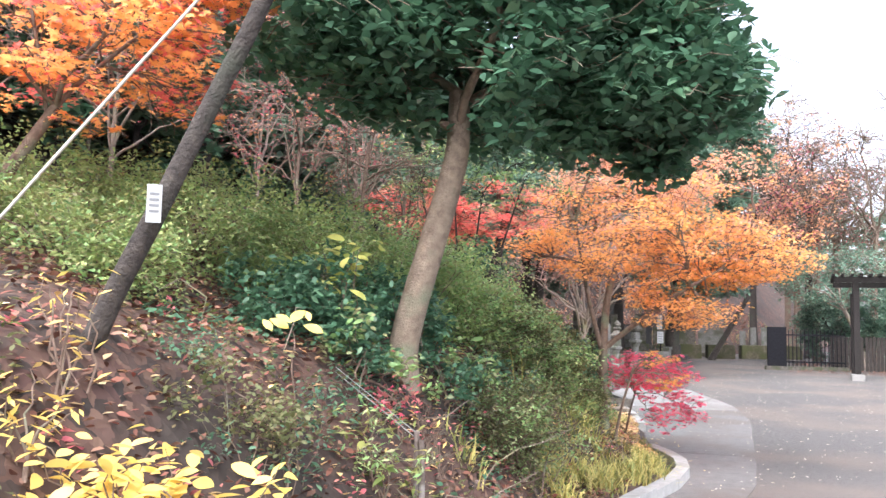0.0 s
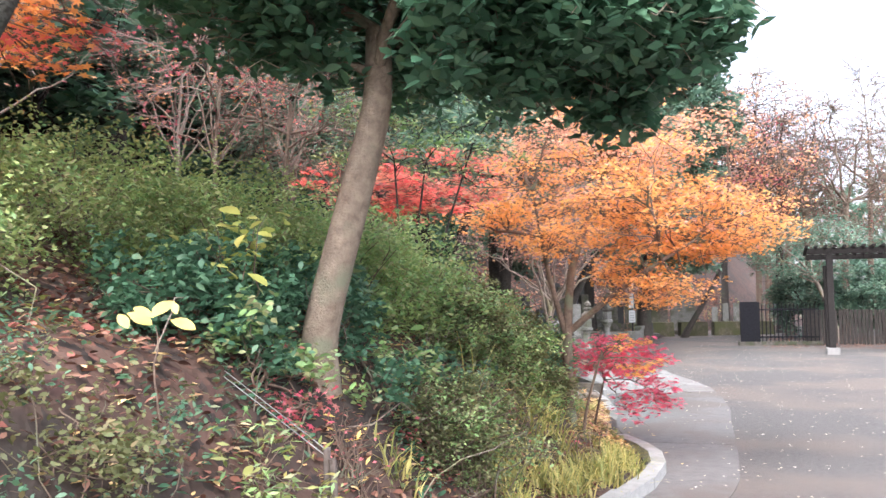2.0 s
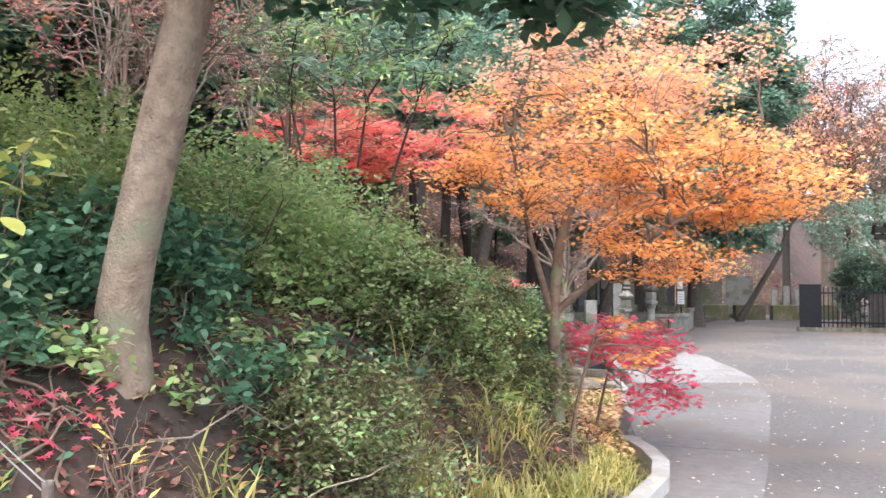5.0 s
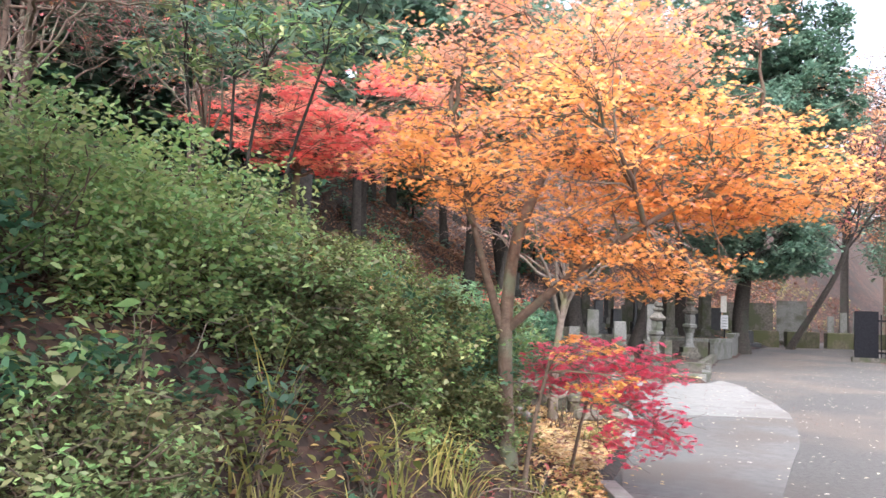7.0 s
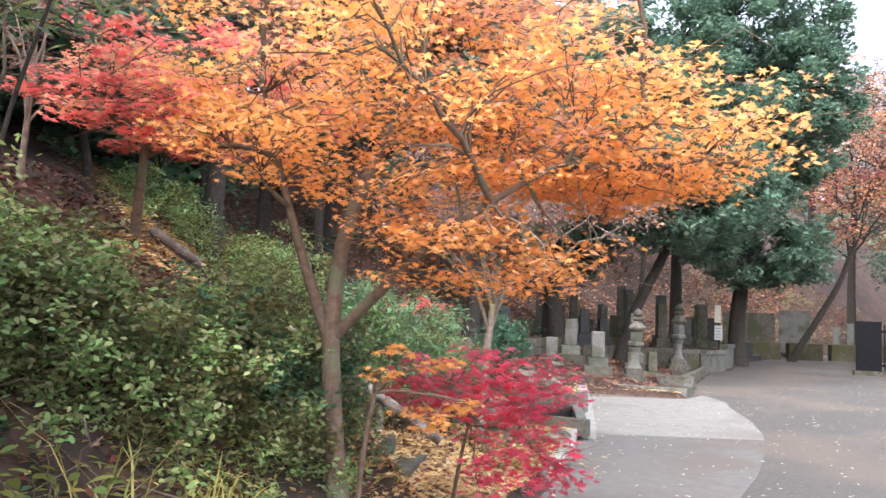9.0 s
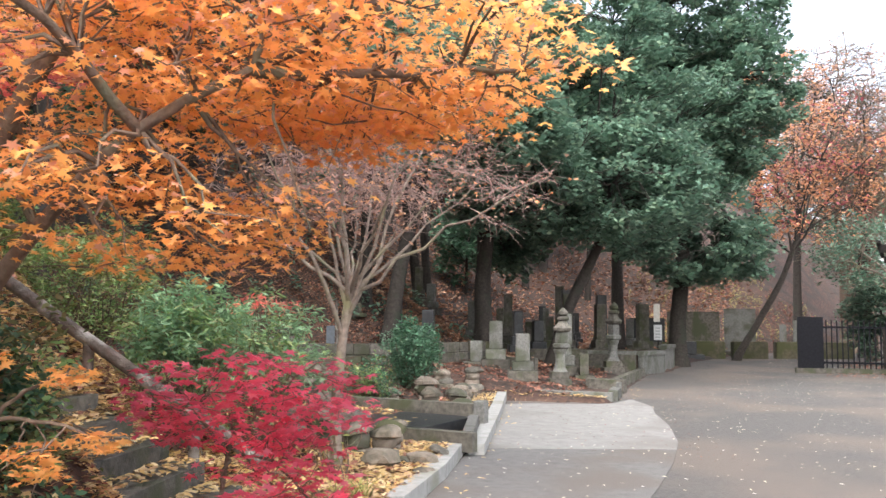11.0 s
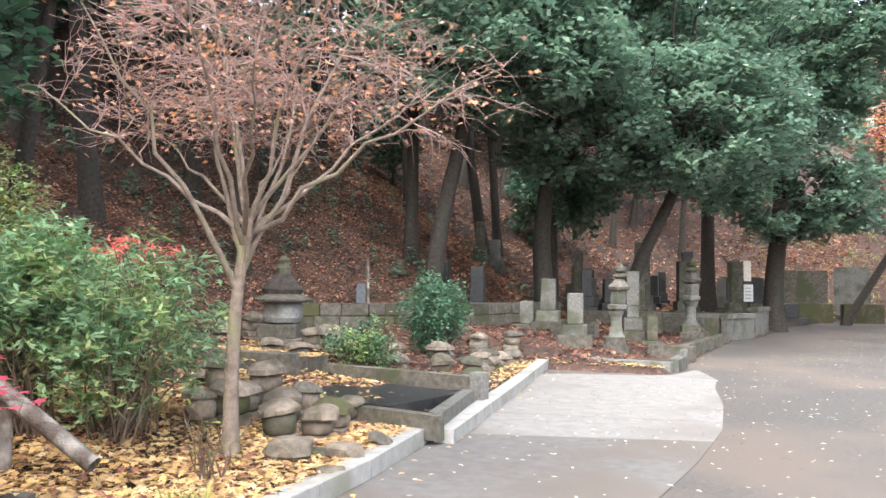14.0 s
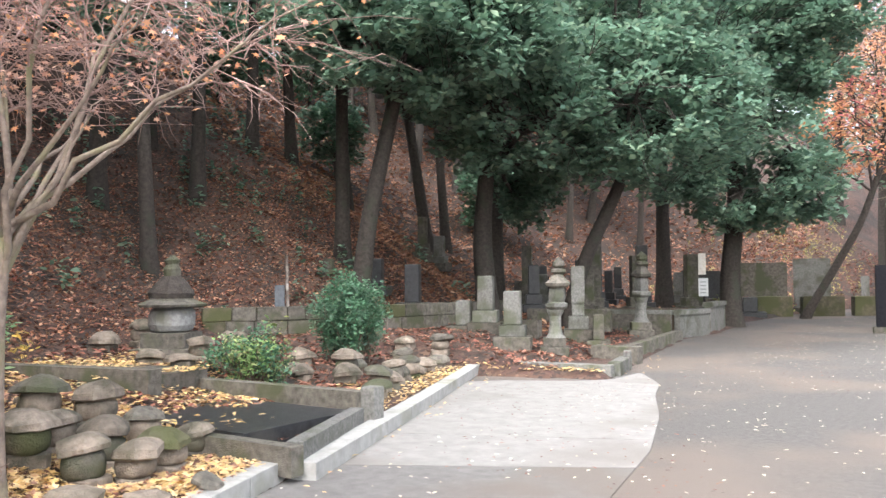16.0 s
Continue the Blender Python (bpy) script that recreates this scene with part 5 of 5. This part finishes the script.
def cover_tree(x, y, trunk, r0, blobs, sprays, per, leaf, mat, seed, label, extra=(), bark=M_bark_dark, shape=LEAF_BROAD, spray=(0.55, 0.55, 0.35), name="evergreen_tree", mains=7):
    b = on(x, y)
    pts = [b] + [(x + dx, y + dy, b[2] + dz) for dx, dy, dz in trunk]
    return tree(name, label, pts, r0, r0 * 0.6, blobs, sprays, per, spray, leaf, mat, bark, shape, mains, seed, 0.4, 0.45, 0.45, 2, extra, twig_r=0.01, lift=0.1)


OVER = "dark evergreen tree overhanging the graves"
cover_tree(-10.9, 26.9, [(0.3, 0, 2), (1.0, 0.2, 5)], 0.24, [((-9.2, 26.6, 7.2), (2.6, 2.4, 2.2), 2), ((-7.6, 26.9, 6.6), (1.6, 1.6, 1.3), 1), ((-11.7, 27.4, 7.6), (1.7, 1.7, 1.5), 1)], 220, 90, 0.2, L_wood, 201, OVER)
cover_tree(-9.9, 30.6, [(-0.2, 0, 2), (0.2, -0.3, 4)], 0.3, [((-8.3, 29.8, 5.8), (2.6, 2.4, 2.2), 2), ((-9.0, 30.4, 8.6), (2.8, 2.6, 2.2), 1.5), ((-9.9, 32.6, 3.7), (0.8, 0.8, 0.8), 0.3)], 230, 90, 0.2, L_wood, 202, OVER)
cover_tree(-8.3, 31.5, [(0.5, 0, 1.6), (1.3, 0.1, 3.2), (1.7, 0.2, 4.2)], 0.2, [((-6.0, 31.3, 5.3), (2.2, 2.2, 1.9), 2), ((-6.3, 32.0, 8.0), (2.3, 2.3, 2.2), 1.6), ((-5.4, 31.8, 6.3), (1.6, 1.6, 1.6), 1), ((-6.9, 32.4, 11.2), (2.2, 2.2, 2.2), 1.4)], 290, 90, 0.19, L_wood, 203, OVER)
cover_tree(-6.4, 38.6, [(0.0, 0, 1.5), (0.15, 0, 2.8), (0.3, 0, 5), (0, 0, 8)], 0.34, [((-5.5, 37.6, 4.4), (2.7, 2.2, 1.5), 1.6), ((-5.9, 38.2, 8.4), (3.1, 2.8, 2.8), 2), ((-4.3, 38.6, 9.6), (2.2, 2.2, 2.9), 1.6), ((-5.3, 38.6, 12.9), (2.7, 2.6, 2.6), 2), ((-6.6, 38.6, 16), (2.2, 2.2, 2.0), 1)], 520, 90, 0.22, L_wood, 204, "tall dense evergreen beside the notice post")
cover_tree(-11.5, 33.5, [(0, 0, 3), (0, 0, 6)], 0.3, [((-10.8, 33.5, 9.5), (3.2, 3.2, 3.2), 1)], 150, 80, 0.24, L_wood, 205, OVER)
cover_tree(-9.5, 41.5, [(0, 0, 3), (0, 0, 6)], 0.3, [((-9.2, 41.0, 9.5), (3.4, 3.4, 4.0), 1)], 170, 80, 0.26, L_wood, 206, "tall dark evergreen behind the graves")
cover_tree(-5.4, 43.6, [(0.8, 0.1, 1.4), (1.8, 0.3, 3.2), (2.4, 0.5, 5.0)], 0.16, [((-2.8, 44.2, 6.8), (2.6, 2.2, 2.2), 2), ((-1.2, 45, 8.8), (2.4, 2.2, 2.2), 1.4)], 120, 26, 0.17, L_dusty, 207, "leaning tree with thinning salmon autumn leaves",
           ((L_dullred, 0.25),), M_bark_dark, LEAF_OVAL, (0.6, 0.6, 0.4), "autumn_tree")
cover_tree(-1.0, 49, [(0, 0, 4), (0.2, 0, 8)], 0.25, [((-1.4, 49, 9.8), (3.4, 2.8, 4.0), 1)], 170, 16, 0.17, L_haze, 208, "tall tree with thin autumn leaves, distance haze in their colour", ((L_dusty, 0.25),), M_bark_dark, LEAF_OVAL, (0.6, 0.6, 0.4), "autumn_tree")
cover_tree(-7.4, 63.0, [(0, 0, 4), (0.3, 0, 9)], 0.25, [((-5.6, 62.6, 15.0), (3.0, 2.6, 3.4), 1), ((-5.0, 62.6, 10.5), (2.6, 2.4, 2.0), 0.6)], 150, 30, 0.26, L_dusty, 211, "tall orange-leaved tree beyond the evergreens", ((L_pink, 0.2),), M_bark_dark, LEAF_OVAL, (0.6, 0.6, 0.4), "autumn_tree")
cover_tree(1.4, 41.5, [(-0.3, 0, 1.4), (-0.9, 0.1, 2.8)], 0.14, [((0.2, 41.3, 4.2), (2.6, 2.0, 1.5), 1)], 130, 26, 0.16, L_wood, 209, "grey half-bare tree behind the gate", (), M_bark_pale, LEAF_OVAL, (0.6, 0.6, 0.35), "half_bare_tree", 8)
cover_tree(-4.2, 54, [(0, 0, 4), (0.2, 0, 8)], 0.25, [((-3.6, 54, 11.5), (3.6, 3.0, 4.2), 1)], 180, 16, 0.17, L_haze, 210, "tall tree with thinning orange leaves behind the lane, distance haze in their colour", ((L_dusty, 0.3),), M_bark_dark, LEAF_OVAL, (0.6, 0.6, 0.4), "autumn_tree")
for k, (x, y) in enumerate(((0.3, 43.5), (3.2, 42.5), (6.2, 43.0), (9.5, 44), (13, 45))):
    cover_tree(x, y, [(0, 0, 0.6), (0, 0, 1.2)], 0.12, [((x, y, 2.1), (1.8, 1.3, 1.7), 1)], 90, 70, 0.17, L_wood, 215 + k, "dark evergreen understorey shrub", spray=(0.45, 0.45, 0.35), name="evergreen_shrub")

# tall bare trees beyond the gate
def bare_tall(x, y, h, seed, leaf=L_dullred, per=3, bark=M_bark_maple):
    b = on(x, y)
    return tree("bare_tree", "tall leafless grey-brown tree with fine upright twigs", [b, (x, y, b[2] + 0.25 * h), (x + 0.2, y, b[2] + 0.5 * h)], 0.22, 0.12,
                [((x, y, b[2] + 0.62 * h), (0.2 * h, 0.2 * h, 0.34 * h), 1)], 150, per, (0.7, 0.7, 0.8), 0.13, leaf, bark, LEAF_PLAIN, 9, seed, 0.4, 0.2, 0.2, 5, twig_r=0.014, lift=-0.12, limb_r=0.6, group="bare trees")


protos = [bare_tall(2.0, 47, 13, 231), bare_tall(5.5, 50, 15, 232, L_dusty, 7), bare_tall(3.8, 56, 17, 233)]
for k, (x, y, s) in enumerate(((-0.6, 46.5, 0.95), (-1.7, 53, 1.05), (8.5, 52, 1.0), (0.5, 56, 1.15), (11.5, 55, 0.95), (15, 50, 0.9), (6.5, 60, 1.2), (19, 60, 1.0), (-2.5, 60, 1.1), (13, 66, 1.2))):
    c = copy_thing(protos[k % 3], pose(x, y, float(land_z(x, y)), 0, 0, 70 * k + 20))
    c.scale = (s, s, s)

# hillside cedars and understorey
cedar = tree("cedar", "tall straight cedar with a dark trunk on the hillside", [(-16, 24, float(land_z(-16, 24))), (-16, 24, float(land_z(-16, 24)) + 4), (-15.9, 24, float(land_z(-16, 24)) + 10)], 0.2, 0.1,
             [((-16, 24, float(land_z(-16, 24)) + 7.6), (1.9, 1.9, 2.6), 1), ((-16, 24, float(land_z(-16, 24)) + 11), (1.3, 1.3, 2.5), 0.7)], 80, 25, (0.6, 0.6, 0.3), 0.42, L_wood, M_bark_dark, LEAF_BROAD, 5, 240, 0.4, 0.5, 0.3, 0,
             twig_r=0.01, lift=-0.05, group="hillside cedars", category="tree")
under = cover_tree(-12.5, 10.5, [(0, 0, 0.8), (0.1, 0, 1.6)], 0.08, [((-12.5, 10.5, float(land_z(-12.5, 10.5)) + 2.6), (1.5, 1.5, 1.8), 1)], 70, 40, 0.25, L_dark, 241, "dark evergreen understorey tree on the hillside", ((L_wood, 0.5),), spray=(0.45, 0.45, 0.35), name="understorey_tree")
thin = tree("thin_tree", "thin grey leafless hillside tree", [(-10, 9, float(land_z(-10, 9))), (-10, 9, float(land_z(-10, 9)) + 2), (-9.9, 9, float(land_z(-10, 9)) + 4)], 0.06, 0.04,
            [((-10, 9, float(land_z(-10, 9)) + 5), (1.2, 1.2, 1.6), 1)], 70, 3, (0.4, 0.4, 0.4), 0.09, L_dullred, M_bark_pale, LEAF_MAPLE, 8, 242, 0.4, 0.2, 0.2, 5, twig_r=0.006, lift=-0.1, group="thin hillside trees")
gen = np.random.default_rng(77)
spots = []
for _ in range(4000):
    x, y = gen.uniform(-34, -7.5), gen.uniform(2, 62)
    f = float(np.interp(y, FOOT_Y, FOOT_X)) - x
    if (y > 14 and f < 2.0) or (y <= 14 and x > -8.8) or x + 0.55 * y > 16 or any((x - a) ** 2 + (y - b) ** 2 < 4.4 for a, b in spots):
        continue
    spots.append((x, y))
    if len(spots) > 105:
        break
for k, (x, y) in enumerate(spots):
    open_slope = 15 < y < 34 and x > -19
    src = cedar if open_slope or k % 3 == 0 else under if k % 3 == 1 else (thin if x > -14 else cedar)
    s = gen.uniform(0.8, 1.25)
    c = copy_thing(src, pose(x, y, float(land_z(x, y)) - 0.3, gen.uniform(-8, 8), gen.uniform(-8, 8), gen.uniform(0, 360)))
    c.scale = (s, s, s)

# close dark thicket and bare trunks behind the hedge
for k in range(30):
    row, j = divmod(k, 10)
    x, y = -8.6 - 1.5 * row + gen.uniform(-0.4, 0.4), 3.6 + 1.25 * j + 0.9 * row + gen.uniform(-0.4, 0.4)
    src = cedar if k % 4 == 1 else under
    c = copy_thing(src, pose(x, y, float(land_z(x, y)) - 0.3, gen.uniform(-5, 5), gen.uniform(-5, 5), gen.uniform(0, 360)))
    w = gen.uniform(0.75, 1.1)
    c.scale = (w, w, w * (0.8 if src is under else 1.0))

# wooded ridge far off
far = []
for k in range(60):
    x = -70 + 2.9 * k + gen.uniform(-1, 1)
    y = 100 + gen.uniform(-8, 25)
    far.append(((x, y, float(land_z(x, y)) + 4), (4.5, 4.0, gen.uniform(9, 15)), 1))
at, out = crown_points(far, 40000, gen, 0.6)
ob = place("far_woods", leaf_mesh("far_woods", at, 1.2, L_wood, LEAF_BROAD, 0.3, 0.3, gen))
tagged(ob, "distant wooded ridge beyond the lane", "woods", kind="stuff")

# ---- fallen leaves ----
def strew(name, n, xr, yr, leaf, mat, label, keep=None, lift=0.012, shape=LEAF_OVAL, seed=1, ground_fn=land_z, flat=0.75):
    g = np.random.default_rng(seed)
    x, y = g.uniform(*xr, n), g.uniform(*yr, n)
    if keep is not None:
        ok = keep(x, y)
        x, y = x[ok], y[ok]
    z = ground_fn(x, y) + lift + g.uniform(0, 0.02, len(x))
    ob = place(name, leaf_mesh(name, np.stack([x, y, z], 1), leaf, mat, shape, flat, 0.1, g))
    return tagged(ob, label, "leaves", kind="stuff")


def left_of_edge(m):
    return lambda x, y: np.interp(y, EDGE_Y, EDGE_X) - x > m


def patch(scale, cut, seed):
    def test(x, y):
        return np.sin(x * scale + seed) * np.cos(y * scale * 1.2 - seed) + 0.5 * np.sin(2.3 * scale * x - y) > cut
    return test


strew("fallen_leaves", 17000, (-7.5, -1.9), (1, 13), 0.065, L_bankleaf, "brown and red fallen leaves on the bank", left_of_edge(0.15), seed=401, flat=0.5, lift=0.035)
strew("fallen_leaves", 2500, (-5, -1.9), (1, 13), 0.07, L_fallen, "yellow fallen leaves on the bank", left_of_edge(0.15), seed=402)
strew("fallen_leaves", 16000, (-9.5, -2.6), (13, 20.5), 0.075, L_fallen, "thick yellow fallen leaves among the stones", lambda x, y: left_of_edge(0.12)(x, y) & (patch(1.3, -0.75, 1)(x, y) | (y < 16.5)), seed=403, lift=0.04)
strew("fallen_leaves", 10000, (-6.6, -2.7), (13.2, 18.2), 0.08, L_fallen, "deep drift of pale yellow leaves under the bare maple", left_of_edge(0.1), seed=411, lift=0.045, shape=LEAF_MAPLE, flat=0.6)
strew("fallen_leaves", 3500, (-6.6, -2.7), (13.2, 19), 0.075, L_brown, "brown curled leaves among the yellow drift", left_of_edge(0.1), seed=413, lift=0.05, shape=LEAF_MAPLE, flat=0.6)
strew("fallen_leaves", 3500, (-5.5, -2.1), (11.2, 13.6), 0.075, L_fallen, "yellow leaves at the foot of the bank", left_of_edge(0.1), seed=414, lift=0.04, shape=LEAF_MAPLE, flat=0.6)
strew("fallen_leaves", 3000, (-7.6, -3.9), (12.8, 15.2), 0.085, L_fallen, "yellow leaves lying on the steps", lambda x, y: (x + 4.05) * -0.91 + (y - 14.4) * -0.41 > 0, seed=412, lift=0.012,
      ground_fn=lambda x, y: np.maximum(land_z(x, y), np.where(np.abs((x + 4.05) * 0.41 + (y - 14.4) * -0.91 - 0.85) < 0.72, 0.255 + 0.18 * np.floor(np.clip(((x + 4.05) * -0.91 + (y - 14.4) * -0.41) / 0.32, 0, 10)), -5)))
strew("fallen_leaves", 5000, (-7.6, -3.8), (19.5, 26), 0.075, L_fallen, "yellow fallen leaves along the kerb", lambda x, y: left_of_edge(0.12)(x, y) & (np.interp(y, EDGE_Y, EDGE_X) - x < 1.2), seed=404)
strew("fallen_leaves", 34000, (-17, -6), (17, 34), 0.085, L_hill, "bright russet leaves over the wooded slope", lambda x, y: np.interp(y, FOOT_Y, FOOT_X) - x > 0.2, seed=415, flat=0.5, lift=0.05, shape=LEAF_PLAIN)
strew("fallen_leaves", 30000, (-34, -8), (30, 64), 0.2, L_hill, "russet leaves over the far slope", left_of_edge(1.2), seed=416, flat=0.5, lift=0.05, shape=LEAF_PLAIN)
strew("fallen_leaves", 46000, (-20, -5), (14, 36), 0.085, L_brown, "russet fallen leaves on the hillside", left_of_edge(0.8), seed=405, flat=0.6, lift=0.035)
strew("fallen_leaves", 3000, (-4, 6), (2, 46), 0.048, L_pale, "scattered pale leaves on the lane", lambda x, y: ~left_of_edge(-0.05)(x, y), seed=406, ground_fn=lambda x, y: road_z(y), lift=0.016, flat=0.93)
strew("fallen_leaves", 1500, (-7, 0), (11, 30), 0.06, L_fallen, "leaves drifted against the kerb", lambda x, y: (np.interp(y, EDGE_Y, EDGE_X) - x < -0.05) & (np.interp(y, EDGE_Y, EDGE_X) - x > -0.5), seed=407, ground_fn=lambda x, y: road_z(y), lift=0.018, flat=0.9)
strew("fallen_leaves", 3000, (-7, 1), (19, 40), 0.035, L_bankleaf, "small brown leaf scraps on the lane by the graves", lambda x, y: (np.interp(y, EDGE_Y, EDGE_X) - x < -0.05) & (np.interp(y, EDGE_Y, EDGE_X) - x > -3.5), seed=417, ground_fn=lambda x, y: road_z(y), lift=0.016, flat=0.9)
strew("fallen_leaves", 3500, (-1.5, 9), (36, 45), 0.1, L_brown, "brown fallen leaves beside the gate", seed=408, ground_fn=lambda x, y: road_z(y), lift=0.02)
strew("fallen_leaves", 350, (-7.6, -3.9), (18.1, 19.8), 0.075, L_fallen, "yellow leaves lying on the grave slab", lambda x, y: patch(2.0, 0.3, 3)(x, y) & (np.interp(y, EDGE_Y, EDGE_X) - x > 0.5), seed=409, ground_fn=lambda x, y: 0.275 + 0 * x, lift=0.004)
strew("fallen_leaves", 1200, (-9.9, -6.9), (18.4, 19.7), 0.08, L_fallen, "yellow leaves lying on the raised plot", patch(1.5, -0.3, 2), seed=410, ground_fn=lambda x, y: 0.55 + 0 * x, lift=0.004)
